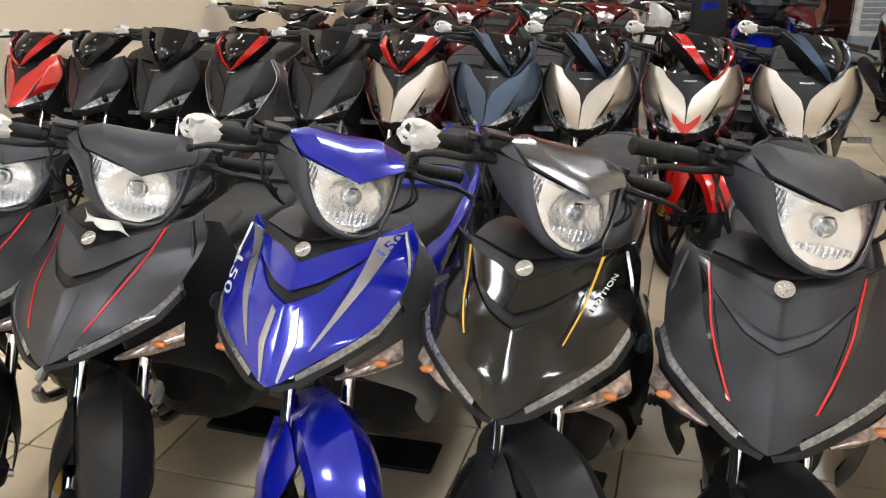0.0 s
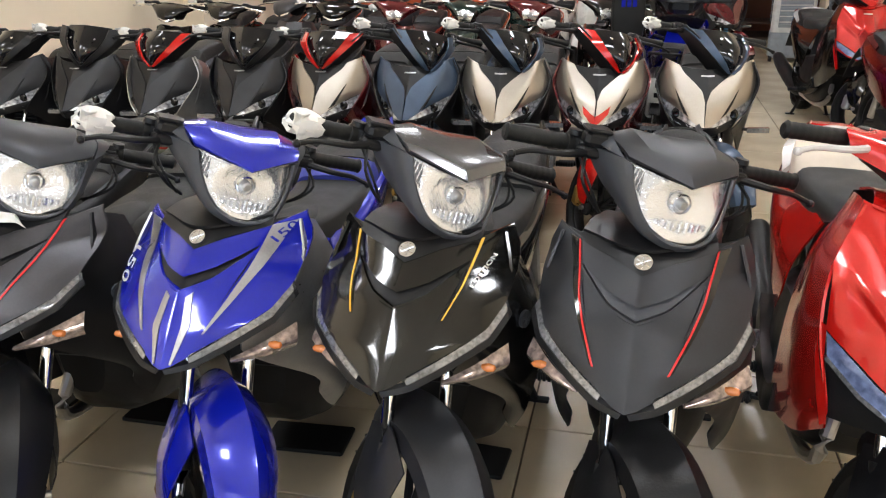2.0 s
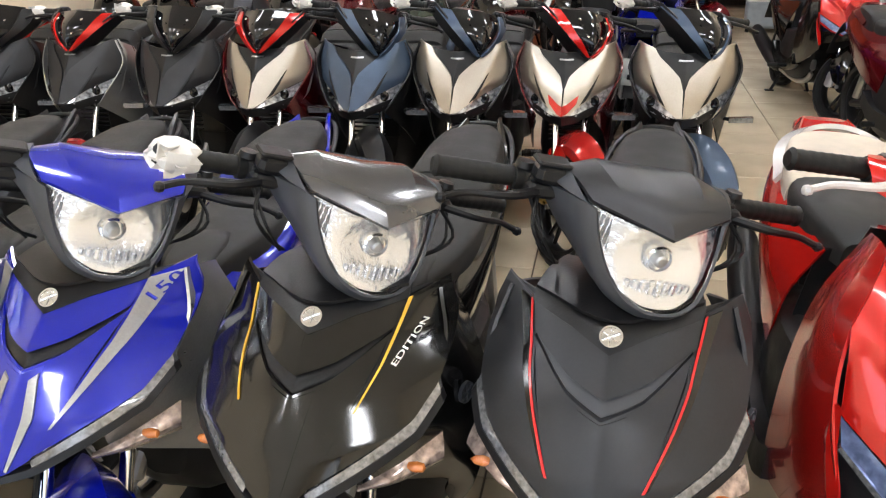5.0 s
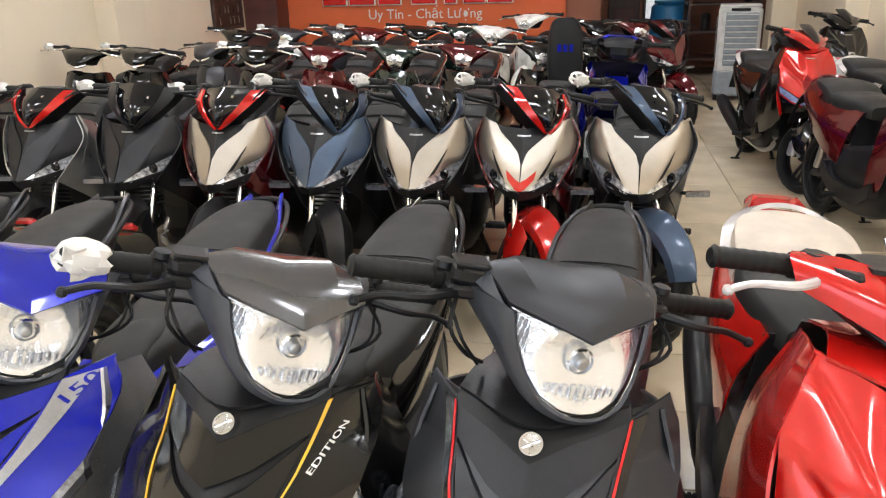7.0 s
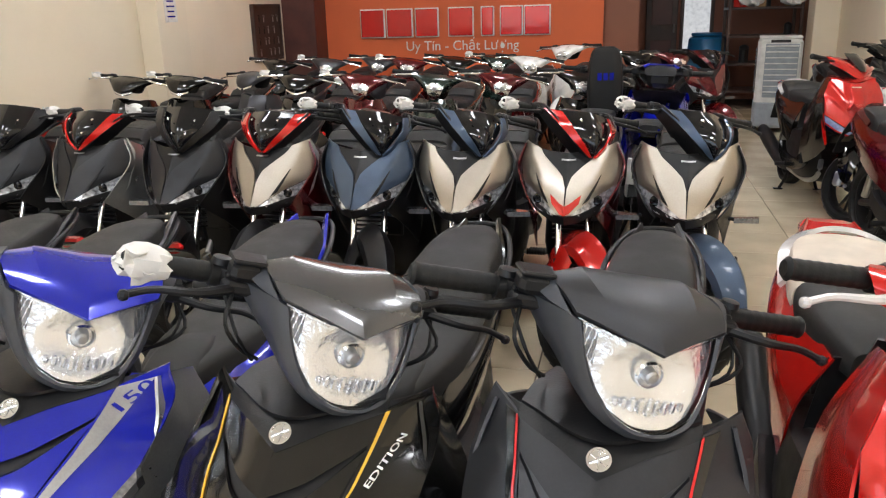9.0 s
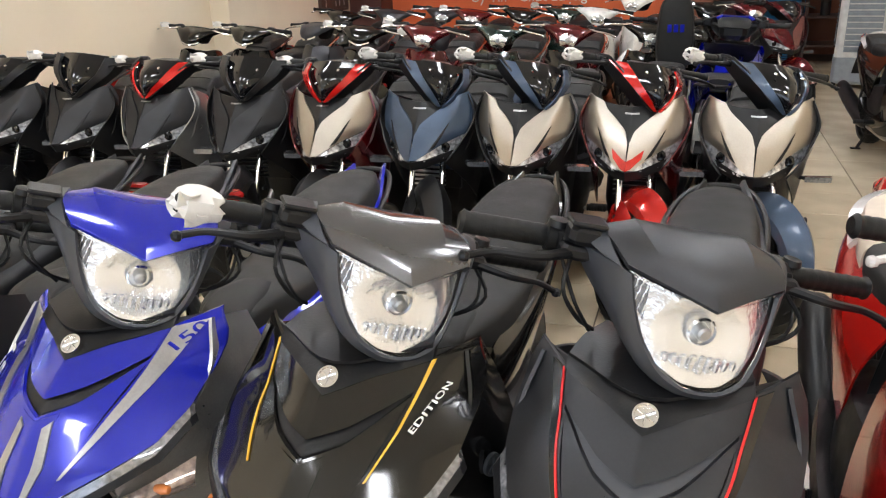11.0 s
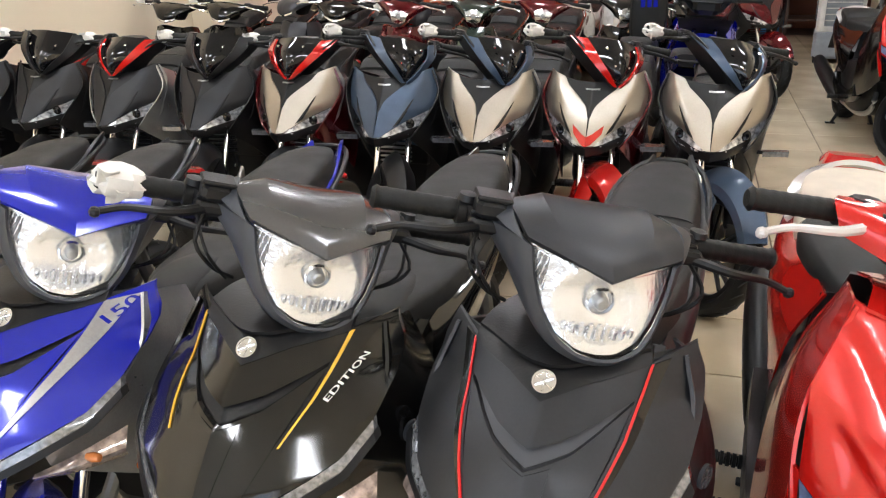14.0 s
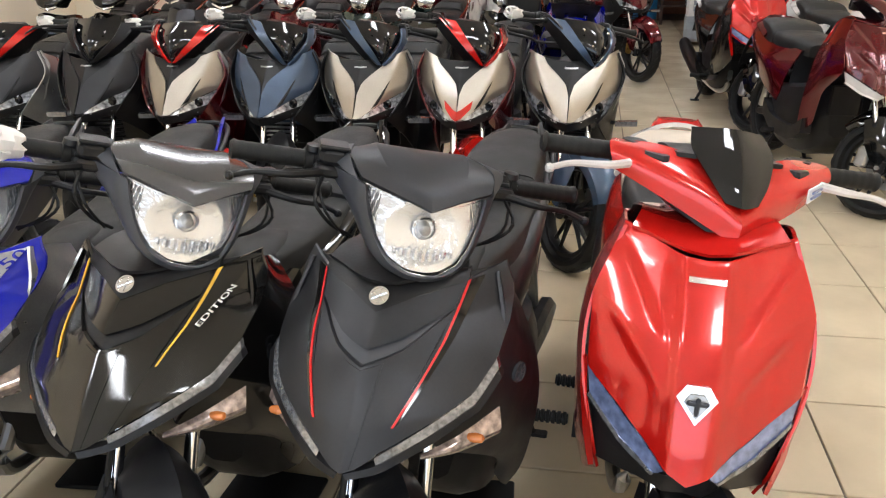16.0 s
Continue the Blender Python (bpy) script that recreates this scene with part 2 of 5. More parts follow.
        for i in range(nv + 1):
            row = A + (B - A) * i / nv
            g.append([(side * x, fy(x, z) - off, z) for x, z in row])
            h.append([(side * x, fy(x, z) - off + thick, z) for x, z in row])
        self.grid(g)
        self.grid([r[::-1] for r in h])
        G, H = np.array(g), np.array(h)
        for p, q in ((G[0], H[0]), (G[-1], H[-1]), (G[:, 0], H[:, 0]), (G[:, -1], H[:, -1])):
            self.grid([p, q])
        return self

    def turn(self, m):
        self.v = [tuple(m @ Vector(p)) for p in self.v]
        return self


def mesh_of(shape, name, mat, angle=32):
    me = bpy.data.meshes.new(name)
    me.from_pydata(shape.v, [], shape.f)
    bm = bmesh.new()
    bm.from_mesh(me)
    bmesh.ops.remove_doubles(bm, verts=bm.verts, dist=0.00005)
    bmesh.ops.recalc_face_normals(bm, faces=bm.faces)
    bm.to_mesh(me)
    bm.free()
    me.polygons.foreach_set("use_smooth", [True] * len(me.polygons))
    me.set_sharp_from_angle(angle=radians(angle))
    me.materials.append(mat)
    return me


def part(name, shape, mat, parent, label="", angle=32):
    ob = new(name, mesh_of(shape, name, mat, angle))
    ob.parent = parent
    return tagged(ob, label)


def thing(name, label, category, group="", kind=""):
    return tagged(new(name), label, category, group, kind)


def solid(name, shape, mat, label="", category="", group="", kind="", angle=32):
    return tagged(new(name, mesh_of(shape, name, mat, angle)), label, category, group, kind)


def lettering(text, size, depth=0.001):
    """Raised letters as a mesh shape, in the x z plane, facing -y."""
    curve = bpy.data.curves.new("lettering", "FONT")
    curve.body, curve.size, curve.extrude, curve.align_x, curve.resolution_u = text, size, depth, "CENTER", 3
    ob = bpy.data.objects.new("lettering", curve)
    me = bpy.data.meshes.new_from_object(ob)
    s = Shape().add([(v.co.x, -v.co.z, v.co.y) for v in me.vertices], [tuple(p.vertices) for p in me.polygons])
    bpy.data.objects.remove(ob)
    bpy.data.meshes.remove(me)
    return s


def mirror(points):
    return [(-p[0], *p[1:]) for p in points]


def lerp(x, xs, ys):
    return float(np.interp(x, xs, ys))


def steering(degrees, y, z=1.0, rake=0.375):
    """Turns a bike's front end about its raked steering axis."""
    p = Matrix.Translation((0, y, z))
    return p @ Matrix.Rotation(radians(degrees), 4, Vector((0, rake, 1)).normalized()) @ p.inverted()

# ---- the showroom ----
X0, X1, Y0, Y1, YB, TOP = -4.1, 2.75, -3.5, 10.55, 13.2, 3.7


def wall(name, x0, x1, y0, y1, z0, z1, mat, label, bevel=0.0):
    return solid(name, Shape().box(((x0 + x1) / 2, (y0 + y1) / 2, (z0 + z1) / 2), (x1 - x0, y1 - y0, z1 - z0), bevel), mat, label, "wall", kind="structure")


wall("wall_west", X0 - 0.2, X0, Y0, Y1, 0, TOP, WALL, "plain beige painted side wall of the showroom")
wall("wall_east", X1, X1 + 0.2, Y0, YB, 0, TOP, WALL, "plain beige painted side wall beside the scooters")
wall("wall_north", X0 - 0.2, -0.1, Y1, Y1 + 0.2, 0, TOP, ORANGE, "orange painted back wall behind the motorbikes")
wall("wall_pier", -0.1, 0.32, Y1 + 0.1, Y1 + 0.5, 0, TOP, BROWNPAINT, "dull brown pier beside the passage")
wall("wall_passage", 0.10, 0.32, Y1 + 0.5, YB, 0, TOP, BROWNPAINT, "brown side wall of the back passage")
back = Shape()
back.box(((0.32 + 0.98) / 2, YB + 0.1, TOP / 2), (0.66, 0.2, TOP))
back.box(((1.40 + X1) / 2, YB + 0.1, TOP / 2), (X1 - 1.40, 0.2, TOP))
back.box((1.19, YB + 0.1, (2.05 + TOP) / 2), (0.42, 0.2, TOP - 2.05))
solid("wall_rear", back, BROWNPAINT, "shaded back wall with an open doorway", "wall", kind="structure")
wall("column_west", X0, X0 + 0.2, 7.0, 7.5, 0, TOP, WALL, "beige column standing out of the side wall", 0.006)
wall("column_corner", X0, -3.66, Y1 - 0.4, Y1, 0, TOP, BROWN, "dark brown clad column in the back corner", 0.006)
wall("column_east", X1 - 0.22, X1, 8.6, 9.0, 0, TOP, WALL, "beige column standing out of the side wall", 0.006)
wall("column_far_east", X1 - 0.3, X1, 11.4, 11.8, 0, TOP, WALL, "beige column beside the shelf rack", 0.006)
solid("ceiling", Shape().box(((X0 + X1) / 2, (Y0 + YB) / 2, TOP + 0.1), (X1 - X0 + 0.4, YB - Y0 + 0.4, 0.2)), CEILING, "white painted flat ceiling", "ceiling", kind="structure")
front = Shape()
front.box((X0 + 0.15, Y0 - 0.1, TOP / 2), (0.7, 0.2, TOP)).box((X1 - 0.1, Y0 - 0.1, TOP / 2), (0.6, 0.2, TOP)).box(((X0 + X1) / 2, Y0 - 0.1, 3.45), (X1 - X0, 0.2, 0.5))
solid("wall_south", front, WALL, "shop front wall round the wide open entrance", "wall", kind="structure")
solid("ground", Shape().box((0, -26, -0.16), (120, 45, 0.1)), STONE, "grey street paving outside the shop front", "ground", kind="structure")
solid("yard_ground", Shape().box((1, 40.3, -0.16), (120, 53, 0.1)), STONE, "grey yard paving behind the back door", "ground", kind="structure")
floor = solid("floor", Shape().box(((X0 + X1) / 2, (Y0 + YB) / 2, -0.055), (X1 - X0 + 0.4, YB - Y0 + 0.4, 0.1)), GROUT, "cream glazed tile floor with thin dark joints", "floor", kind="structure")

# added backdrop: catches the sun so that the open doorway looks bright
solid("yard_wall", Shape().box((1.2, 18.0, 1.6), (9, 0.2, 3.4)), WHITE, "white backdrop added beyond the doorway to make it bright", "wall", kind="structure")

# ceiling lamps
GLOW = bpy.data.materials.new("lamp_diffuser")
GLOW.use_nodes = True
GLOW.node_tree.nodes["Principled BSDF"].inputs["Emission Color"].default_value = (1.0, 0.97, 0.93, 1)
GLOW.node_tree.nodes["Principled BSDF"].inputs["Emission Strength"].default_value = 30
lamp = thing("ceiling_light", "white ceiling panel lamp with bright diffuser", "ceiling lamp", "ceiling lamps")
part("frame", Shape().box((0, 0, 0.035), (0.62, 0.62, 0.05), 0.01), WHITE, lamp)
part("diffuser", Shape().box((0, 0, 0.0), (0.55, 0.55, 0.03), 0.005), GLOW, lamp, "glowing white diffuser")
spots = [(x, y) for y in (-0.6, 2.2, 5.0, 7.8) for x in (-3.0, -0.7, 1.7)]
lamp.matrix_basis = pose(*spots[0], TOP - 0.062)
for x, y in spots[1:]:
    copy_thing(lamp, pose(x, y, TOP - 0.062))

# ---- wheels and running gear ----


def wheel(parent, y, r, width, rim=CHROME, spokes=5, x=0.0, m=None, disc=True):
    """A tyred cast wheel as the part wheel of a bike, its pieces one level deeper."""
    m = m or Matrix.Identity(4)
    w = width / 2
    prof = [(w * 0.55, r * 0.76), (w * 0.95, r * 0.82), (w, r * 0.9), (w * 0.72, r * 0.965), (w * 0.3, r * 0.997), (0, r),
            (-w * 0.3, r * 0.997), (-w * 0.72, r * 0.965), (-w, r * 0.9), (-w * 0.95, r * 0.82), (-w * 0.55, r * 0.76)]
    tyre = part("tyre", Shape().lathe(prof, (x, y, r), "x", 44, closed=True).turn(m), RUBBER, parent)
    groove = Shape()
    for k in range(26):
        a = k * 2 * math.pi / 26
        for s in (-1, 1):
            pts = [(x + s * w * q, y + r * f * math.cos(a + d), r + r * f * math.sin(a + d)) for q, f, d in ((0.12, 1.0, 0), (0.45, 0.99, 0.06), (0.75, 0.963, 0.16))]
            groove.tube(pts, 0.003, 4, 2)
    part("tread_groove", groove.turn(m), PLASTIC, tyre)["kind"] = "stuff"
    body = Shape().lathe([(w * 0.6, r * 0.76), (w * 0.6, r * 0.70), (w * 0.3, r * 0.67), (-w * 0.3, r * 0.67), (-w * 0.6, r * 0.70), (-w * 0.6, r * 0.76)], (x, y, r), "x", 40, closed=True)
    for k in range(spokes):
        a = k * 2 * math.pi / spokes
        for d in (-0.16, 0.16):
            body.tube([(x, y + 0.03 * math.cos(a), r + 0.03 * math.sin(a)), (x, y + r * 0.45 * math.cos(a + d), r + r * 0.45 * math.sin(a + d)), (x, y + r * 0.7 * math.cos(a + d), r + r * 0.7 * math.sin(a + d))], (0.016, 0.010, 0.009), 6, 2)
    body.lathe([(-w * 0.9, 0.0), (-w * 0.9, 0.035), (w * 0.9, 0.035), (w * 0.9, 0.0)], (x, y, r), "x", 20)
    part("rim", body.turn(m), rim, tyre)
    if disc:
        d = Shape().lathe([(x + w + 0.012, 0.05), (x + w + 0.012, 0.105), (x + w + 0.016, 0.105), (x + w + 0.016, 0.05)], (0, y, r), "x", 32, closed=True)
        part("brake_disc", d.turn(m), STEEL, tyre)
    return tyre


def tissue(seed, at, r=0.032):
    """A crumpled wad of tissue round a grip's end."""
    rng = random.Random(seed)
    s = Shape()
    g = []
    for i in range(9):
        a = math.pi * i / 8
        ring = []
        for k in range(12):
            b = 2 * math.pi * k / 12
            q = r * (0.9 + rng.random() * 0.4)
            ring.append((at[0] - 1.5 * q * math.cos(a), at[1] + q * math.sin(a) * math.cos(b), at[2] + q * math.sin(a) * math.sin(b)))
        g.append(ring)
    s.grid(g, loop_u=True)
    for k in range(2):
        c = (at[0] + rng.uniform(-0.8, 0.8) * r, at[1] - 0.6 * r, at[2] + rng.uniform(-0.6, 0.8) * r)
        rows = [[(c[0] + (i - 1) * 0.6 * r, c[1] - 0.2 * r + rng.uniform(-0.5, 0.5) * r, c[2] + (j - 1) * 0.6 * r + rng.uniform(-0.4, 0.4) * r) for i in range(3)] for j in range(3)]
        s.loft(rows, 3, 3, 0.002)
    return s


def handlebar(bike, m, half=0.32, y=0.38, z=1.01, wrap=0, lever=PLASTIC, drop=0.0, rise=0.0):
    """Bars, ribbed grips, switch boxes and levers of a bike."""
    part("handlebar", Shape().tube([(-half + 0.13, y, z - drop), (-0.1, y + 0.0, z - 0.01), (0, y, z - 0.015), (0.1, y, z - 0.01), (half - 0.13, y, z - drop)], 0.012, 10).turn(m), PLASTIC, bike)
    for s in (-1, 1):
        prof = []
        for k in range(15):
            u = k / 14
            prof += [(s * (half - 0.125 + 0.115 * u), 0.0165 + 0.0006 * (k % 2)), (s * (half - 0.121 + 0.115 * u), 0.0165 + 0.0006 * (k % 2))]
        prof = [(s * (half - 0.14), 0.0), (s * (half - 0.14), 0.021), (s * (half - 0.127), 0.021)] + prof + [(s * half, 0.019), (s * (half + 0.006), 0.013), (s * (half + 0.006), 0.0)]
        grip = part("grip", Shape().lathe(prof, (0, y, z - drop), "x", 16).turn(m), RUBBER, bike)
        if wrap and (s < 0 or wrap > 1):
            part("tissue_wrap", tissue(wrap * 7 + s, (s * (half - 0.03), y, z - drop), 0.026).turn(m), PAPER, grip, "crumpled white tissue on the grip")
        part("switch_box", Shape().box((s * (half - 0.165), y, z - drop + 0.002), (0.055, 0.046, 0.046), 0.01).box((s * (half - 0.16), y - 0.026, z - drop + 0.008), (0.03, 0.012, 0.012), 0.003).turn(m), PLASTIC, bike)
        lev = Shape().tube([(s * (half - 0.155), y - 0.045, z - drop - 0.005), (s * (half - 0.10), y - 0.075, z - drop - 0.006), (s * (half - 0.04), y - 0.068, z - drop - 0.012), (s * (half + 0.0), y - 0.075, z - drop - 0.022)], (0.009, 0.0075, 0.006, 0.006), 8)
        lev.lathe([(-0.009, 0.0), (-0.006, 0.007), (0, 0.009), (0.006, 0.007), (0.009, 0.0)], (s * (half + 0.002), y - 0.076, z - drop - 0.023), "x", 10)
        lev.box((s * (half - 0.165), y - 0.038, z - drop - 0.003), (0.05, 0.03, 0.022), 0.006)
        part("brake_lever", lev.turn(m), lever, bike)


def running_gear(bike, m, axle, base, r=0.285, w=0.085, fork=0.068, fork_top=(0.30, 0.78), wheel_mat=PLASTIC, caliper=GOLDMETAL, spokes=5, muffler=True):
    """Wheels, fork, engine, exhaust, swing arm, pegs and stand."""
    wheel(bike, axle, r, w, wheel_mat, spokes, m=m)
    wheel(bike, axle + base, r, w * 1.2, wheel_mat, spokes)
    for s in (-1, 1):
        tube = part("fork_tube", Shape().tube([(s * fork, axle, r), (s * fork, fork_top[0], fork_top[1])], 0.014, 12, 1).turn(m), CHROME, bike)
        k = 0.36
        mid = (s * fork, axle + (fork_top[0] - axle) * k, r + (fork_top[1] - r) * k)
        part("fork_slider", Shape().tube([(s * fork, axle, r - 0.025), (s * fork, axle, r + 0.02), mid], (0.02, 0.024, 0.021), 12, 2).turn(m), PLASTIC, tube)
    part("brake_caliper", Shape().box((-fork - 0.005, axle + 0.09, r + 0.03), (0.04, 0.06, 0.1), 0.012).turn(m), caliper, bike)
    part("front_axle", Shape().lathe([(-fork - 0.035, 0.0), (-fork - 0.035, 0.011), (fork + 0.035, 0.011), (fork + 0.035, 0.0)], (0, axle, r), "x", 12).turn(m), STEEL, bike)
    e = Shape().box((0, 0.72, 0.36), (0.22, 0.36, 0.24), 0.05).box((0, 0.53, 0.42), (0.14, 0.16, 0.15), 0.02)
    for k in range(5):
        e.box((0, 0.47 + 0.035 * k, 0.42), (0.17, 0.010, 0.17), 0.003)
    e.lathe([(0.10, 0.0), (0.10, 0.11), (0.135, 0.10), (0.14, 0.0)], (0, 0.80, 0.34), "x", 24).lathe([(-0.10, 0.0), (-0.10, 0.11), (-0.135, 0.10), (-0.14, 0.0)], (0, 0.82, 0.34), "x", 24)
    part("engine", e, ENGINE, bike)
    part("radiator", Shape().box((0, 0.44, 0.50), (0.16, 0.03, 0.16), 0.006), PLASTIC, bike)

    def oval(y, w, zt, zb):
        return [(-w, y, (zt + zb) / 2), (-w * 0.9, y, zt - 0.02), (-w * 0.4, y, zt), (w * 0.4, y, zt), (w * 0.9, y, zt - 0.02), (w, y, (zt + zb) / 2), (w * 0.7, y, zb + 0.02), (0, y, zb), (-w * 0.7, y, zb + 0.02)]
    part("crankcase_cover", Shape().hull([oval(0.44, 0.07, 0.56, 0.30), oval(0.52, 0.14, 0.58, 0.20), oval(0.70, 0.17, 0.54, 0.15), oval(0.95, 0.165, 0.50, 0.16), oval(1.15, 0.11, 0.46, 0.22)], 4, su=2), PLASTIC, bike)
    part("chain_case", Shape().hull([[(q[0] * 0.25 + 0.13, q[1], q[2]) for q in oval(y, 0.12, zt, zb)] for y, zt, zb in ((0.80, 0.40, 0.26), (1.0, 0.38, 0.27), (axle + base, r + 0.06, r - 0.06), (axle + base + 0.08, r + 0.03, r - 0.03))], 3), PLASTIC, bike)
    if muffler:
        part("exhaust_pipe", Shape().tube([(-0.05, 0.46, 0.36), (-0.08, 0.42, 0.24), (-0.10, 0.6, 0.18), (-0.13, 0.95, 0.20)], 0.018, 10), STEEL, bike)
        part("muffler", Shape().tube([(-0.13, 0.93, 0.20), (-0.15, 1.05, 0.23), (-0.17, 1.4, 0.33), (-0.175, 1.6, 0.39), (-0.176, 1.63, 0.40)], (0.025, 0.05, 0.055, 0.045, 0.02), 16), PLASTIC, bike)
    for s in (-1, 1):
        part("swing_arm", Shape().tube([(s * 0.07, 0.9, 0.33), (s * 0.085, axle + base, r)], 0.022, 8, 1), PLASTIC, bike)
        part("shock_absorber", Shape().tube([(s * 0.10, axle + base - 0.06, r + 0.05), (s * 0.10, axle + base - 0.16, 0.62)], 0.022, 8, 3), STEEL, bike)
        peg = part("foot_peg", Shape().tube([(s * 0.09, 0.80, 0.25), (s * 0.17, 0.80, 0.25)], 0.009, 8, 1), STEEL, bike)
        prof = [(s * 0.172, 0.0)]
        for k in range(7):
            prof += [(s * (0.172 + 0.014 * k), 0.017), (s * (0.180 + 0.014 * k), 0.017), (s * (0.181 + 0.014 * k), 0.013), (s * (0.185 + 0.014 * k), 0.013)]
        rub = Shape().lathe(prof + [(s * 0.27, 0.0)], (0, 0.80, 0.253), "x", 12)
        part("peg_rubber", rub, RUBBER, peg)
    st = Shape()
    for s in (-1, 1):
        st.tube([(s * 0.07, 0.98, 0.27), (s * 0.10, 1.04, 0.12), (s * 0.14, 1.06, 0.01)], 0.012, 8).box((s * 0.15, 1.06, 0.006), (0.07, 0.03, 0.012), 0.003)
    st.tube([(-0.1, 1.03, 0.13), (0.1, 1.03, 0.13)], 0.01, 8, 1)
    part("centre_stand", st, PLASTIC, bike)


def fender(bike, m, axle, r, mat, w=0.072, arc=(28, 150), tip=None):
    """A front mudguard that wraps the tyre and narrows to its front tip."""
    rows = []
    for k in range(9):
        a = radians(180 - (arc[0] + (arc[1] - arc[0]) * k / 8))
        u = k / 8
        half = w * (0.34 + 0.68 * math.sin(math.pi * min(1, 0.15 + u * 0.8)))
        rr = r + 0.026 + 0.010 * math.sin(math.pi * u)
        row = []
        for q, d in ((-1, -0.08), (-0.98, -0.045), (-0.5, -0.002), (0, 0.02), (0.5, -0.002), (0.98, -0.045), (1, -0.08)):
            row.append((q * half, axle + (rr + d) * math.cos(a), r + (rr + d) * math.sin(a)))
        rows.append(row)
    f = part("front_fender", Shape().loft(rows, 1, 3, 0.003).turn(m), mat, bike, angle=22)
    if tip:
        part("fender_tip", Shape().loft([[(x * 1.02, axle + (y - axle) * 1.012, r + (z - r) * 1.012) for x, y, z in row] for row in rows[:2]], 3, 3, 0.002).turn(m), tip, f)
    for s in (-1, 1):
        leg = [[(s * w * 1.02, axle - 0.02, r + 0.20), (s * w * 1.08, axle + 0.07, r + 0.24), (s * w * 1.05, axle + 0.15, r + 0.20)], [(s * (w + 0.03), axle - 0.03, r + 0.1), (s * (w + 0.035), axle + 0.03, r + 0.12), (s * (w + 0.03), axle + 0.1, r + 0.1)], [(s * (w + 0.03), axle - 0.01, r + 0.02), (s * (w + 0.03), axle + 0.02, r + 0.02), (s * (w + 0.03), axle + 0.05, r + 0.03)]]
        part("fender_leg", Shape().loft(leg, 3, 3, 0.004).turn(m), mat, f)


def seat_and_tail(bike, body, seat=SEAT, riser=SEAT, z=0.0, long=0.0, rail=PLASTIC, rear=SEAT):
    """Tunnel, saddle with a raised pillion part, tail panels, grab rail and rear lamp."""
    def ring(y, w, zt, zb, k=0.8):
        return [(-w, y, zb), (-w, y, zt - 0.03), (-w * k, y, zt - 0.006), (0, y, zt), (w * k, y, zt - 0.006), (w, y, zt - 0.03), (w, y, zb), (0, y, zb - 0.01)]
    part("tunnel", Shape().hull([ring(0.36, 0.08, 0.82 + z, 0.55), ring(0.5, 0.10, 0.71 + z, 0.5), ring(0.62, 0.115, 0.70 + z, 0.45), ring(0.72, 0.12, 0.725 + z, 0.45)], 4, su=2), body, bike)
    for s in (-1, 1):
        rows = [[(s * 0.08, 0.60, 0.64 + z), (s * 0.10, 0.66, 0.55), (s * 0.10, 0.72, 0.47)], [(s * 0.10, 0.72, 0.70 + z), (s * 0.135, 0.78, 0.60), (s * 0.12, 0.84, 0.50)], [(s * 0.115, 1.0, 0.73 + z), (s * 0.15, 1.02, 0.66), (s * 0.13, 1.05, 0.56)], [(s * 0.11, 1.35, 0.78 + z), (s * 0.13, 1.35, 0.72), (s * 0.11, 1.35, 0.64)], [(s * 0.05, 1.66 + long, 0.84 + z), (s * 0.055, 1.67 + long, 0.80), (s * 0.04, 1.65 + long, 0.75)]]
        part("side_panel", Shape().loft(rows, 5, 5, 0.006), body, bike)
    part("rider_seat", Shape().hull([ring(0.66, 0.055, 0.735 + z, 0.68 + z), ring(0.72, 0.085, 0.765 + z, 0.69 + z), ring(0.86, 0.115, 0.765 + z, 0.70 + z), ring(1.06, 0.13, 0.765 + z, 0.71 + z), ring(1.14, 0.13, 0.785 + z, 0.72 + z)], 5, su=3), seat, bike)
    part("seat_front", Shape().hull([ring(0.645, 0.04, 0.735 + z, 0.68 + z), ring(0.68, 0.062, 0.762 + z, 0.69 + z), ring(0.76, 0.068, 0.777 + z, 0.70 + z), ring(0.84, 0.05, 0.772 + z, 0.71 + z)], 4, su=3), SEAT, bike)
    part("seat_step", Shape().hull([ring(1.10, 0.122, 0.785 + z, 0.73 + z), ring(1.16, 0.122, 0.825 + z, 0.74 + z), ring(1.19, 0.12, 0.828 + z, 0.75 + z)], 3, su=3), riser, bike)
    part("pillion_seat", Shape().hull([ring(1.17, 0.118, 0.832 + z, 0.74 + z), ring(1.3, 0.112, 0.85 + z, 0.76 + z), ring(1.48, 0.095, 0.86 + z, 0.78 + z), ring(1.58 + long, 0.06, 0.855 + z, 0.80 + z)], 5, su=3), rear, bike)
    part("grab_rail", Shape().tube([(-0.12, 1.22, 0.72 + z), (-0.135, 1.32, 0.77 + z), (-0.12, 1.50, 0.81 + z), (-0.06, 1.66 + long, 0.83 + z), (0.06, 1.66 + long, 0.83 + z), (0.12, 1.50, 0.81 + z), (0.135, 1.32, 0.77 + z), (0.12, 1.22, 0.72 + z)], 0.0085, 8, 5), rail, bike)
    part("tail_lamp", Shape().box((0, 1.70 + long, 0.715 + z), (0.09, 0.05, 0.035), 0.012), TAILRED, bike)
    rows = [[(x, 1.60 + long, 0.74 + z) for x in (-0.07, 0, 0.07)], [(x, 1.74 + long, 0.62) for x in (-0.07, 0, 0.07)], [(x, 1.85 + long, 0.46) for x in (-0.07, 0, 0.07)]]
    part("rear_fender", Shape().loft(rows, 2, 4, 0.006), PLASTIC, bike)


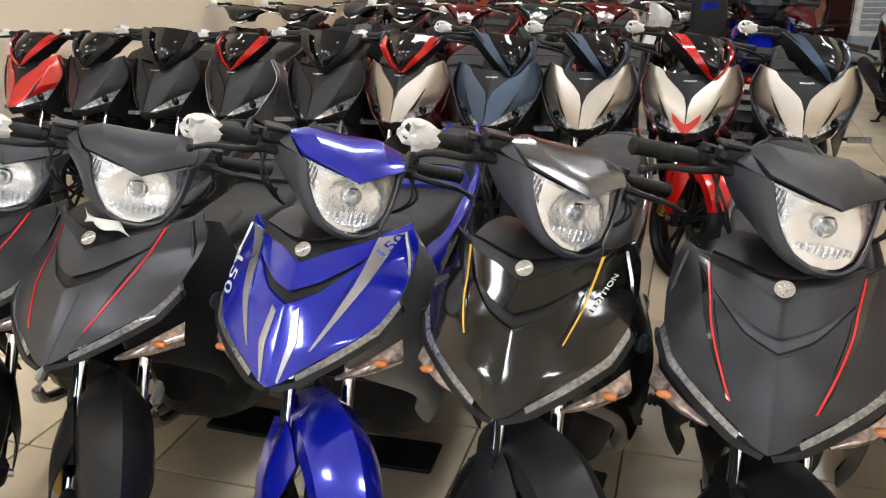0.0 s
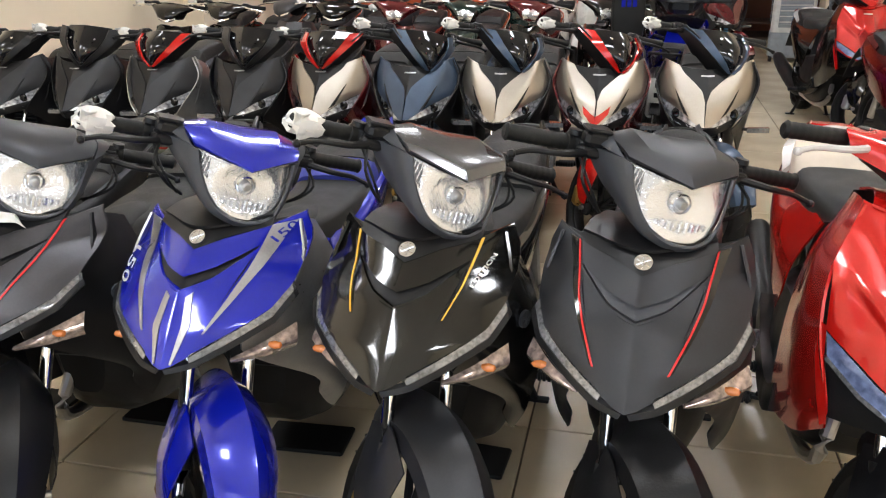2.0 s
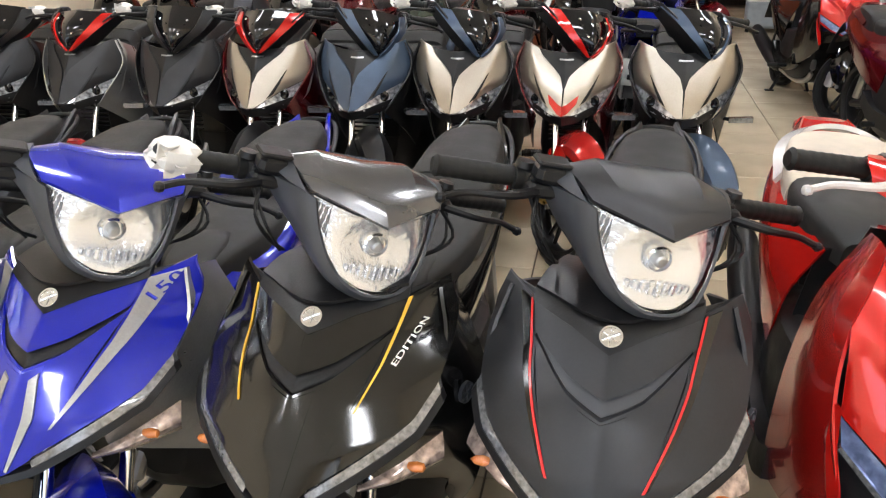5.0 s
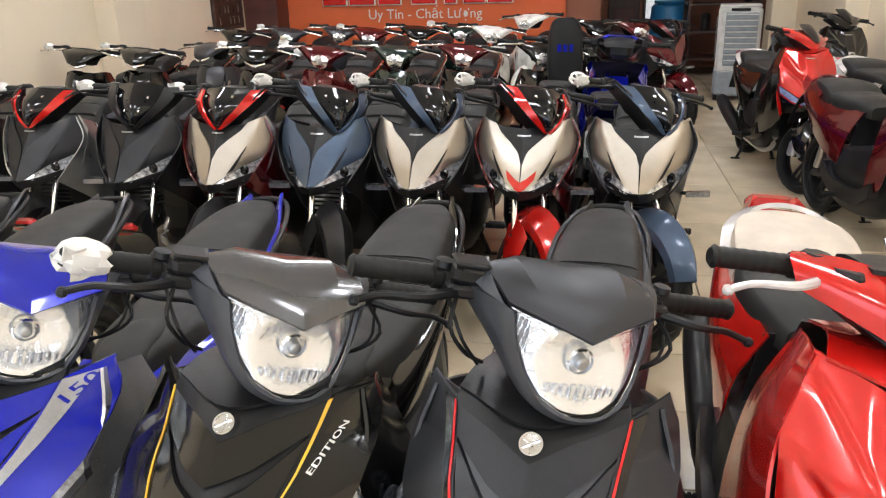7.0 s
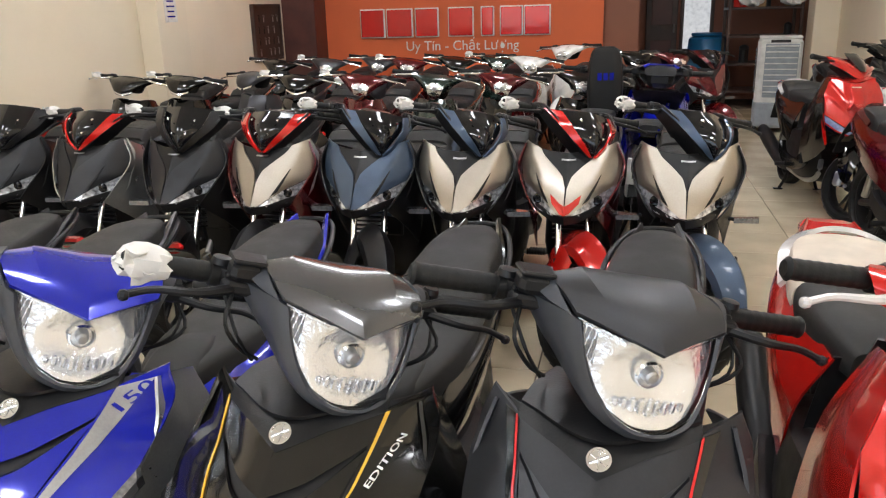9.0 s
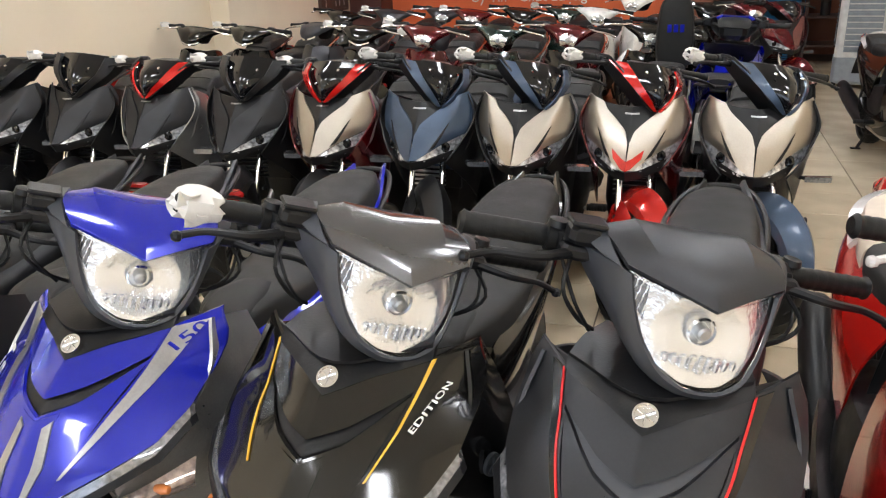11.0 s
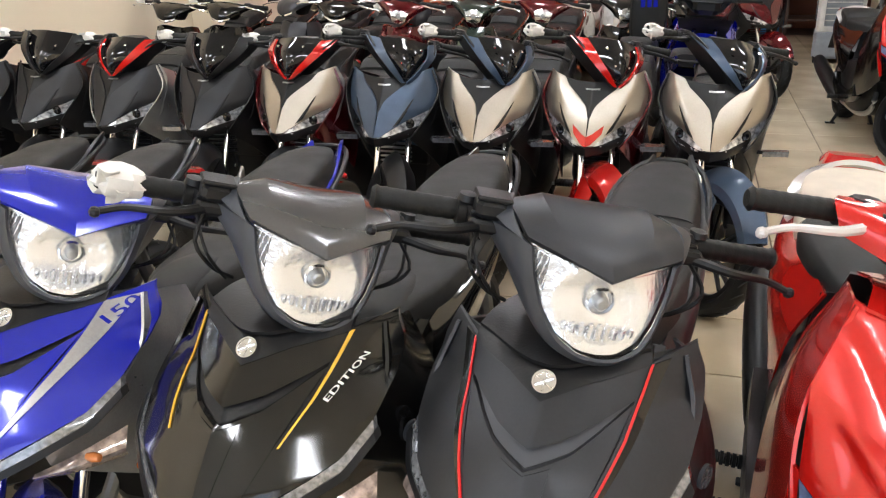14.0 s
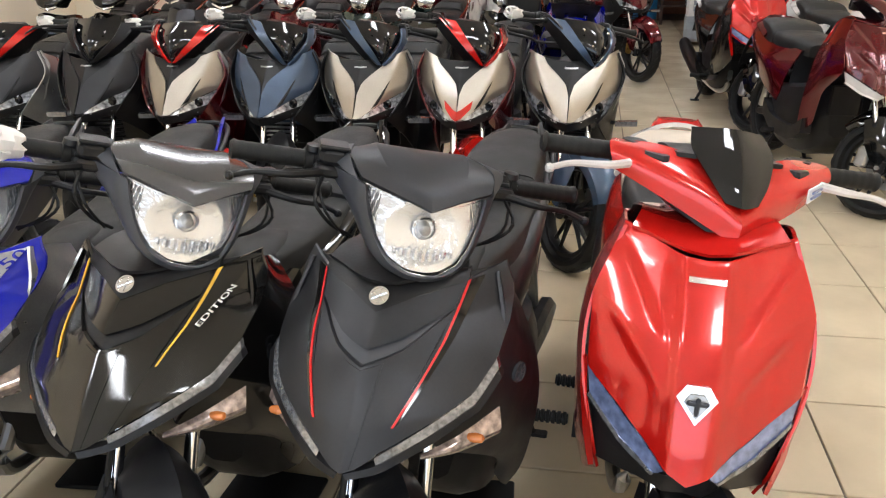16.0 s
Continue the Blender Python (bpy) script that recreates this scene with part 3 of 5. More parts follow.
def emblem(parent, at, r, tilt, side=0, ring=CHROME, m=None):
    """A round maker's badge, as a plain disc with a ring and three bars."""
    s = Shape().lathe([(-0.002, 0.0), (-0.003, r * 0.8), (-0.0045, r * 0.83), (-0.0045, r), (0.002, r)], (0, 0, 0), "y", 24)
    for k in range(3):
        a = k * math.pi / 3 + 0.5
        s.tube([(-r * 0.8 * math.cos(a), -0.004, -r * 0.8 * math.sin(a)), (r * 0.8 * math.cos(a), -0.004, r * 0.8 * math.sin(a))], r * 0.09, 5, 1)
    s.turn(pose(*at, tilt, 0, side))
    if m:
        s.turn(m)
    return part("badge", s, ring, parent)

# ---- sports cub bikes of the front row ----


def cub_front(x, z):
    """Depth of the front cowl's surface behind the nose tip."""
    x = abs(x)
    ridge = lerp(z, (0.60, 0.653, 0.706, 0.775, 0.80, 0.852, 0.90), (-0.03, 0.0, 0.048, 0.114, 0.146, 0.229, 0.315))
    a = lerp(z, (0.62, 0.66, 0.71, 0.76, 0.81, 0.86), (0.34, 0.24, 0.09, 0.16, 0.33, 0.36))
    b = lerp(z, (0.62, 0.66, 0.71, 0.81, 0.86), (2.2, 2.3, 2.5, 2.8, 1.7))
    return ridge + a * x + b * x * x


def both(half):
    """A line from one side over the middle to the other."""
    return mirror(half)[::-1] + half[1:]


def wing_text(bike, text, size, x, z, degrees, mat, label, squeeze=1.0):
    """Flat letters laid on a cowl's wing."""
    d = lettering(text, size)
    a = radians(degrees)
    out = []
    for p, q, r in d.v:
        r -= size * 0.35
        X, Z = x + p * math.cos(a) - r * math.sin(a), z + squeeze * (p * math.sin(a) + r * math.cos(a))
        out.append((X, cub_front(X, Z) - 0.0045 + q, Z))
    d.v = out
    return part("decal", d, mat, bike, label)


def sports_cub(paint, stripe, side, fend, label, yaw, at, wrap=0, steer=40, lean=0, crest=PLASTIC, stripe_w=(0.003, 0.003), bezel=DARKGREY, tip=None, chevron=PLASTIC, riser=SEAT, tail=None, cowl=None, saddle=SEAT, band=None, stripe_to=5):
    bike = thing("motorbike", label, "motorbike", "front row motorbikes")
    H = steering(steer, 0.44, rake=0.5)
    # the three fields of the front: under the crest, the sunk chevron, the nose
    top = [(0.0, 0.837), (0.06, 0.846), (0.13, 0.853)]
    vee_up = [(0.0, 0.795), (0.055, 0.804), (0.106, 0.819), (0.120, 0.824)]
    vee_low = [(0.0, 0.775), (0.055, 0.788), (0.106, 0.813), (0.120, 0.820)]
    low = [(0.0, 0.653), (0.02, 0.657), (0.046, 0.669), (0.066, 0.705)]
    part("centre_panel", Shape().patch(cub_front, both(top), both(vee_up), 41, 6, 0.001, 0.016), paint, bike)
    part("chevron", Shape().patch(cub_front, both(vee_up), both(vee_low), 41, 3, -0.011, 0.006), chevron, bike)
    part("nose_panel", Shape().patch(cub_front, both(vee_low), both(low), 41, 16, 0.0, 0.008), paint, bike)
    part("nose_crease", Shape().patch(cub_front, both([(0.0, 0.772), (0.034, 0.779)]), both([(0.0, 0.654), (0.012, 0.657)]), 11, 12, 0.0015, 0.004), paint, bike)
    part("inner_cowl", Shape().patch(cub_front, both([(0.0, 0.86), (0.18, 0.86)]), both([(0.0, 0.66), (0.05, 0.672), (0.15, 0.72)]), 21, 8, -0.014, 0.004), PLASTIC, bike)
    inner = [(0.134, 0.854), (0.128, 0.83), (0.116, 0.79), (0.094, 0.75), (0.066, 0.705), (0.046, 0.669)]
    for s in (-1, 1):
        outer = [(0.188, 0.866), (0.204, 0.83), (0.209, 0.79), (0.201, 0.752), (0.176, 0.723)]
        w = part("wing_panel", Shape().patch(cub_front, [(a - 0.006, b) for a, b in inner], outer, 24, 12, -0.002, 0.008, s), paint, bike)
        line = inner[:stripe_to]
        wide = [stripe_w[0] + (stripe_w[1] - stripe_w[0]) * k / (len(line) - 1) for k in range(len(line))]
        part("stripe", Shape().patch(cub_front, [(a - 0.001, b) for a, b in line], [(a + q, b) for (a, b), q in zip(line, wide)], 24, 3, 0.003, 0.004, s), stripe, w)
        if band:
            part("wing_band", Shape().patch(cub_front, [(a + 0.004, b) for a, b in inner[:5]], [(a + 0.024 - 0.004 * k, b + 0.002) for k, (a, b) in enumerate(inner[:5])], 20, 2, 0.001, 0.004, s), band, w)
        if side is SILVER:
            part("nose_stripe", Shape().patch(cub_front, [(0.018, 0.765), (0.024, 0.72), (0.016, 0.662)], [(0.030, 0.772), (0.040, 0.72), (0.020, 0.66)], 14, 2, 0.005, 0.004, s), side, w)
        part("position_lamp", Shape().patch(cub_front, [(0.046, 0.667), (0.11, 0.694), (0.176, 0.722), (0.200, 0.752)], [(0.050, 0.658), (0.115, 0.681), (0.181, 0.708), (0.206, 0.739)], 18, 4, -0.003, 0.014, s), STRIP, bike, angle=12)
        part("lamp_rim", Shape().patch(cub_front, [(0.005, 0.653), (0.050, 0.658), (0.115, 0.681), (0.181, 0.708), (0.206, 0.739)], [(0.01, 0.644), (0.056, 0.648), (0.121, 0.670), (0.188, 0.697), (0.213, 0.728)], 18, 1, 0.0, 0.02, s), PLASTIC, bike)
        # side shield with its badge
        rows = [[(s * 0.186, 0.35, 0.858), (s * 0.175, 0.43, 0.83), (s * 0.15, 0.53, 0.79)], [(s * 0.207, 0.285, 0.78), (s * 0.212, 0.39, 0.74), (s * 0.205, 0.51, 0.70)], [(s * 0.178, 0.18, 0.70), (s * 0.225, 0.35, 0.63), (s * 0.238, 0.51, 0.58)], [(s * 0.12, 0.12, 0.640), (s * 0.205, 0.34, 0.55), (s * 0.238, 0.50, 0.47)], [(s * 0.17, 0.38, 0.43), (s * 0.195, 0.43, 0.39), (s * 0.212, 0.48, 0.35)], [(s * 0.16, 0.42, 0.36), (s * 0.17, 0.44, 0.32), (s * 0.178, 0.47, 0.29)]]
        shield = part("side_shield", Shape().loft([[(q[0] * (1.0 if side is SILVER else 0.97), q[1], q[2]) for q in r] for r in rows], 5, 5, 0.006 * s), side, bike)
        emblem(shield, (s * 0.220, 0.335, 0.665), 0.020, 0, s * 68, ring=PLASTIC if side is SILVER else DARKGREY)
        lens = Shape().loft([[(s * 0.10, 0.105, 0.630), (s * 0.155, 0.145, 0.650), (s * 0.208, 0.215, 0.668)], [(s * 0.10, 0.098, 0.626), (s * 0.155, 0.128, 0.634), (s * 0.216, 0.190, 0.640)], [(s * 0.105, 0.105, 0.620), (s * 0.155, 0.140, 0.618), (s * 0.205, 0.205, 0.614)]], 4, 4, 0.01 * s)
        ind = part("indicator", lens, PEARL, bike, "clear indicator lens")
        part("bulb", Shape().lathe([(-0.02, 0.0), (-0.012, 0.007), (0, 0.009), (0.012, 0.007), (0.016, 0.0)], (s * 0.18, 0.152, 0.642), "x", 12), AMBER, ind)
        rows = [[(s * 0.110, 0.322, 1.008), (s * 0.132, 0.350, 1.012), (s * 0.168, 0.43, 1.005)], [(s * 0.102, 0.304, 0.970), (s * 0.121, 0.335, 0.965), (s * 0.140, 0.43, 0.965)], [(s * 0.086, 0.278, 0.930), (s * 0.101, 0.31, 0.918), (s * 0.105, 0.42, 0.925)], [(s * 0.062, 0.254, 0.901), (s * 0.072, 0.285, 0.887), (s * 0.07, 0.40, 0.90)], [(s * 0.028, 0.243, 0.886), (s * 0.031, 0.27, 0.871), (s * 0.03, 0.39, 0.885)], [(0, 0.241, 0.883), (0, 0.268, 0.867), (0, 0.385, 0.88)]]
        part("lamp_bezel", Shape().loft(rows, 4, 4, 0.006 * s).turn(H), bezel, bike)
    # black crest below the headlamp
    crest_shape = Shape().patch(cub_front, both([(0.0, 0.834), (0.06, 0.847), (0.134, 0.854)]), both([(0.0, 0.862), (0.06, 0.866), (0.132, 0.868)]), 27, 4, 0.003, 0.014)
    crest_shape.loft([[(-0.13, 0.325, 0.868), (0, 0.240, 0.864), (0.13, 0.325, 0.868)], [(-0.12, 0.38, 0.875), (0, 0.32, 0.875), (0.12, 0.38, 0.875)], [(-0.10, 0.45, 0.87), (0, 0.42, 0.87), (0.10, 0.45, 0.87)]], 5, 4, 0.006)
    part("crest", crest_shape, crest, bike)
    emblem(bike, (0, cub_front(0, 0.850) - 0.006, 0.852), 0.0175, -50)
    # headlamp
    def lens_y(x, z, d=0.0):
        return 0.244 + (z - 0.893) * 0.48 + 2.6 * x * x + d
    rim_top = both([(0.0, 0.986), (0.05, 0.996), (0.107, 1.007)])
    rim_low = both([(0.0, 0.888), (0.028, 0.890), (0.060, 0.905), (0.082, 0.932), (0.098, 0.968), (0.106, 0.999)])
    bowl = Shape().patch(lambda x, z: lens_y(x, z, 0.012) + 0.018 * max(0.0, 1 - (x / 0.07) ** 2 - ((z - 0.945) / 0.05) ** 2), rim_top, rim_low, 33, 16, 0.0, 0.004)
    lampo = part("headlamp", bowl.turn(H), REFLECTOR, bike, "bright headlamp reflector bowl", 24)
    ribs = Shape()
    for k in range(-4, 5):
        ribs.box((k * 0.0125, 0.268 + abs(k) * 0.002, 0.915), (0.009, 0.008, 0.028 - abs(k) * 0.003), 0.002, rz=k * 0.12)
    part("reflector_rib", ribs.turn(H), REFLECTOR, lampo, angle=10)
    part("bulb", Shape().lathe([(0.281, 0.0), (0.282, 0.007), (0.285, 0.010), (0.292, 0.011), (0.312, 0.012)], (0, 0, 0.952), "y", 18).turn(H), STEEL, lampo)
    part("bulb_ring", Shape().lathe([(0.294, 0.017), (0.290, 0.019), (0.294, 0.022)], (0, 0, 0.952), "y", 22).turn(H), CHROME, lampo)
    for s in (-1, 1):
        part("side_lamp", Shape().patch(lambda x, z: lens_y(x, z, 0.012), [(0.080, 0.996), (0.104, 1.002)], [(0.084, 0.952), (0.096, 0.968)], 6, 6, 0.0, 0.006, s).turn(H), STRIP, lampo)
    part("lens", Shape().patch(lens_y, rim_top, rim_low, 33, 10, 0.0, 0.003).turn(H), CLEAR, lampo, "clear headlamp glass").visible_shadow = False
    # upper cowl over the headlamp
    rows = [both([(0, 0.272, 0.990), (0.058, 0.303, 1.003), (0.117, 0.330, 1.014)]), both([(0, 0.308, 1.014), (0.068, 0.333, 1.025), (0.127, 0.362, 1.026)]), both([(0, 0.362, 1.034), (0.080, 0.380, 1.041), (0.131, 0.402, 1.030)]), both([(0, 0.415, 1.043), (0.084, 0.425, 1.047), (0.122, 0.438, 1.030)]), both([(0, 0.450, 1.040), (0.074, 0.452, 1.040), (0.102, 0.455, 1.020)])]
    cw = part("headlamp_cowl", Shape().loft(rows, 1, 4, 0.006).turn(H), cowl or paint, bike, angle=11)
    for s in (-1, 1):
        part("cowl_flank", Shape().loft([[(s * 0.119, 0.334, 1.010), (s * 0.140, 0.37, 1.012)], [(s * 0.131, 0.390, 1.033), (s * 0.165, 0.43, 1.022)], [(s * 0.118, 0.452, 1.034), (s * 0.150, 0.466, 1.022)]], 4, 4, 0.005 * s).turn(H), bezel, cw)
    rows = [both([(0, 0.445, 1.036), (0.088, 0.442, 1.026)]), both([(0, 0.50, 1.015), (0.10, 0.49, 1.008)]), both([(0, 0.53, 0.975), (0.09, 0.51, 0.975)])]
    part("meter_housing", Shape().loft(rows, 4, 4, 0.01).box((0, 0.425, 0.955), (0.17, 0.17, 0.11), 0.03).turn(H), PLASTIC, bike)
    handlebar(bike, H, 0.33, 0.45, 0.998, wrap)
    part("reservoir", Shape().box((-0.16, 0.41, 1.025), (0.05, 0.04, 0.03), 0.008).box((-0.16, 0.41, 1.043), (0.054, 0.044, 0.008), 0.003).turn(H), PLASTIC, bike)
    for s in (-1, 1):
        part("mirror_boss", Shape().lathe([(1.018, 0.0), (1.018, 0.016), (1.028, 0.014), (1.030, 0.0)], (s * 0.19, 0.445, 0), "z", 14).turn(H), PLASTIC, bike)
        part("cable", Shape().tube([(s * 0.17, 0.41, 0.99), (s * 0.185, 0.36, 0.955), (s * 0.15, 0.37, 0.91), (s * 0.10, 0.42, 0.87)], 0.0035, 6).turn(H), RUBBER, bike)
        part("cable", Shape().tube([(s * 0.185, 0.405, 0.985), (s * 0.165, 0.355, 0.94), (s * 0.12, 0.385, 0.885)], 0.003, 6).turn(H), RUBBER, bike)
    part("brake_hose", Shape().tube([(-0.075, 0.24, 0.62), (-0.085, 0.14, 0.52), (-0.09, 0.10, 0.42), (-0.08, 0.12, 0.32)], 0.006, 6).turn(H), RUBBER, bike)
    fender(bike, H, 0.04, 0.265, fend, tip=tip)
    running_gear(bike, H, 0.04, 1.28, r=0.265, fork_top=(0.30, 0.785))
    seat_and_tail(bike, tail or paint, seat=saddle, riser=riser, z=-0.05)
    bike.matrix_basis = pose(*at, 0, lean, yaw)
    return bike


sports_cub(MATTE, REDLINE, MATTE, PLASTIC, "matt black motorbike with red stripes and clear headlamp", -5.2, (0.161, 1.161, 0), steer=31, band=GLOSS, chevron=DARKGREY)
racer = sports_cub(GLOSS, YELLOW, GLOSS, MATTE, "gloss black motorbike with yellow stripes and grey lamp cowl", -1.8, (-0.288, 1.15, 0), wrap=1, steer=45, tip=GLOSS, cowl=GRAPHITE, stripe_w=(0.005, 0.002), stripe_to=4)
wing_text(racer, "EDITION", 0.0145, 0.149, 0.806, 56, WHITE, "white lettering EDITION", 0.8)
blue = sports_cub(BLUE, SILVER, SILVER, BLUE, "bright blue motorbike with silver stripes and side shields", 2.6, (-0.737, 1.145, 0), wrap=1, steer=44, stripe_w=(0.045, 0.003), tip=SILVER, riser=BLUESEAT, tail=BLUE)
wing_text(blue, "150", 0.036, 0.158, 0.838, 42, BLUE, "blue lettering 150 on silver", 0.7)
wing_text(blue, "150", 0.044, -0.186, 0.776, -80, WHITE, "white lettering 150", 0.85)
sports_cub(GREY, REDLINE, PLASTIC, PLASTIC, "matt grey motorbike with thin red stripes", 4, (-1.233, 1.10, 0), wrap=1, steer=42, cowl=MATTE)
sports_cub(MATTE, REDLINE, PLASTIC, PLASTIC, "matt black motorbike beside a grey one", 4, (-1.64, 1.12, 0), wrap=1, steer=42)

# ---- winged sports cubs of the second row ----


def wing_front(x, z):
    x = abs(x)
    ridge = lerp(z, (0.60, 0.644, 0.72, 0.80, 0.88, 0.95), (0.02, 0.0, 0.048, 0.105, 0.165, 0.22))
    slope = lerp(z, (0.60, 0.66, 0.75, 0.92), (0.85, 0.75, 0.5, 0.33))
    fold = lerp(z, (0.66, 0.75, 0.85, 0.93), (0.06, 0.115, 0.150, 0.17))
    return ridge + slope * 0.8 * x + 0.8 * max(0.0, x - fold) + 3.0 * max(0.0, x - 0.17) ** 2


def winged_cub(paint, strip, label, at, yaw=-3, steer=36, nose=None, fend=PLASTIC, flank=PLASTIC, centre=PLASTIC, edge=SILVER, wrap=1, tall=0.0, side=None):
    bike = thing("motorbike", label, "motorbike", "second row motorbikes")
    H = steering(steer, 0.35)
    for s in (-1, 1):
        inner = [(0.122, 0.885), (0.102, 0.856), (0.050, 0.816), (0.018, 0.787), (0.004, 0.745), (0.001, 0.650)]
        outer = [(0.186, 0.908), (0.208, 0.85), (0.205, 0.79), (0.192, 0.742), (0.105, 0.702), (0.024, 0.650)]
        w = part("wing_panel", Shape().patch(wing_front, inner, outer, 22, 8, 0.003, 0.008, s), side if (side and s > 0) else paint, bike)
        part("edge_trim", Shape().patch(wing_front, [(0.184, 0.905), (0.210, 0.84), (0.207, 0.76), (0.188, 0.695), (0.160, 0.645)], [(0.191, 0.90), (0.218, 0.84), (0.215, 0.76), (0.196, 0.69), (0.167, 0.638)], 16, 2, 0.002, 0.008, s), edge, w)
        lamp_out = Shape().patch(lambda x, z: wing_front(x, z) + 0.006, [(0.192, 0.740), (0.105, 0.700), (0.026, 0.650)], [(0.180, 0.682), (0.130, 0.645), (0.05, 0.634)], 12, 6, 0.0, 0.006, s)
        h = part("headlamp", lamp_out, LAMP, bike, "clear slanted headlamp", 10)
        part("lamp_eye", Shape().lathe([(-0.008, 0.0), (-0.012, 0.014), (-0.004, 0.022), (0.004, 0.022)], (s * 0.118, wing_front(0.118, 0.692) + 0.003, 0.690), "y", 16), SMOKE, h)
        part("lamp_slit", Shape().patch(wing_front, [(0.134, 0.792), (0.114, 0.742), (0.090, 0.698)], [(0.130, 0.788), (0.098, 0.734), (0.066, 0.682)], 8, 2, 0.005, 0.006, s), PLASTIC, w)
        rows = [[(s * 0.19, 0.24, 0.90), (s * 0.18, 0.3, 0.88), (s * 0.15, 0.42, 0.84)], [(s * 0.222, 0.22, 0.80), (s * 0.205, 0.32, 0.76), (s * 0.18, 0.46, 0.70)], [(s * 0.165, 0.14, 0.68), (s * 0.19, 0.3, 0.62), (s * 0.18, 0.45, 0.55)], [(s * 0.12, 0.12, 0.62), (s * 0.16, 0.28, 0.50), (s * 0.17, 0.4, 0.40)]]
        part("side_shield", Shape().loft(rows, 5, 5, 0.006 * s), flank, bike)
        ind = part("indicator", Shape().hull([[(s * 0.19, 0.22 + a, 0.60 + b) for a, b in ((-0.014, -0.01), (0.014, -0.01), (0.014, 0.01), (-0.014, 0.01))], [(s * 0.285, 0.235 + a, 0.60 + b) for a, b in ((-0.014, -0.011), (0.014, -0.011), (0.014, 0.011), (-0.014, 0.011))]], 1), STRIP, bike, "clear bar indicator")
        part("stalk", Shape().tube([(s * 0.15, 0.25, 0.60), (s * 0.20, 0.23, 0.60)], 0.008, 6, 1), PLASTIC, ind)
        # head cheeks: slanted strips on both sides of the screen
        rows = [[(s * 0.155, 0.335, 1.005 + tall), (s * 0.105, 0.27, 1.012 + tall)], [(s * 0.135, 0.238, 0.972), (s * 0.088, 0.192, 0.972)], [(s * 0.068, 0.16, 0.91), (s * 0.042, 0.138, 0.915)], [(s * 0.012, 0.135, 0.865), (s * 0.002, 0.13, 0.868)]]
        part("screen_strip", Shape().loft(rows, 4, 4, 0.008 * s).turn(H), strip, bike)
        rows = [[(s * 0.155, 0.335, 1.025), (s * 0.17, 0.40, 1.0)], [(s * 0.136, 0.235, 0.985), (s * 0.15, 0.33, 0.96)], [(s * 0.07, 0.165, 0.905), (s * 0.09, 0.28, 0.90)], [(s * 0.012, 0.145, 0.86), (s * 0.03, 0.25, 0.85)]]
        part("head_cheek", Shape().loft(rows, 4, 4, 0.008 * s).turn(H), PLASTIC, bike)
    up = [(0.0, 0.872), (0.07, 0.874), (0.124, 0.882)]
    low = [(0.0, 0.728), (0.007, 0.745), (0.021, 0.787), (0.053, 0.816), (0.106, 0.856)]
    part("centre_panel", Shape().patch(wing_front, mirror(up)[::-1] + up[1:], mirror(low)[::-1] + low[1:], 29, 8, -0.004, 0.006), centre, bike)
    part("name_bar", Shape().patch(wing_front, [(-0.028, 0.850), (0.0, 0.850), (0.028, 0.850)], [(-0.028, 0.845), (0.0, 0.845), (0.028, 0.845)], 5, 1, 0.002, 0.006), SILVER, bike)
    if nose:
        n0, n1 = [(0.0, 0.684), (0.02, 0.692), (0.062, 0.722)], [(0.0, 0.650), (0.02, 0.656), (0.055, 0.690)]
        part("nose_vee", Shape().patch(wing_front, mirror(n0)[::-1] + n0[1:], mirror(n1)[::-1] + n1[1:], 15, 3, 0.008, 0.006), nose, bike)
    c0, c1 = [(0.0, 0.642), (0.05, 0.648), (0.145, 0.672)], [(0.0, 0.605), (0.05, 0.61), (0.12, 0.63)]
    part("chin", Shape().patch(wing_front, mirror(c0)[::-1] + c0[1:], mirror(c1)[::-1] + c1[1:], 15, 3, -0.004, 0.01), PLASTIC, bike)
    rows = [[(-0.112, 0.31, 1.015 + tall), (0, 0.25, 1.03 + tall), (0.112, 0.31, 1.015 + tall)], [(-0.096, 0.225, 0.972), (0, 0.16, 0.982), (0.096, 0.225, 0.972)], [(-0.05, 0.162, 0.925), (0, 0.122, 0.925), (0.05, 0.162, 0.925)], [(-0.01, 0.14, 0.872), (0, 0.128, 0.872), (0.01, 0.14, 0.872)]]
    screen = part("screen", Shape().loft(rows, 5, 5, 0.004).turn(H), SMOKE, bike, "smoked glossy screen")
    for x, z, y in ((-0.06, 1.0, 0.183), (0.06, 1.0, 0.183), (-0.03, 0.945, 0.138), (0.03, 0.945, 0.138)):
        part("screen_bolt", Shape().lathe([(-0.006, 0.0), (-0.006, 0.004), (0.004, 0.005)], (x, y, z), "y", 8).turn(H), CHROME, screen)
    grille = Shape()
    for k in range(4):
        grille.box((0, 0.128 + 0.004 * k, 0.885 + 0.011 * k), (0.03 + 0.004 * k, 0.006, 0.004), 0.001)
    part("intake_slat", grille.turn(H), PLASTIC, screen)
    part("meter_housing", Shape().box((0, 0.33, 0.96), (0.17, 0.14, 0.12), 0.03).turn(H), PLASTIC, bike)
    handlebar(bike, H, 0.325, 0.38, 1.0, wrap)
    fender(bike, H, 0.0, 0.265, fend, w=0.062)
    running_gear(bike, H, 0.0, 1.30, r=0.265, fork_top=(0.24, 0.76))
    rad = Shape()
    for k in range(6):
        rad.box((0, 0.235, 0.49 + 0.02 * k), (0.15, 0.02, 0.006), 0.002)
    part("radiator_grille", rad, STEEL if paint is SLATE else PLASTIC, bike)
    seat_and_tail(bike, paint if paint is not GOLD else PLASTIC, z=-0.02)
    bike.matrix_basis = pose(*at, 0, 0, yaw)
    return bike


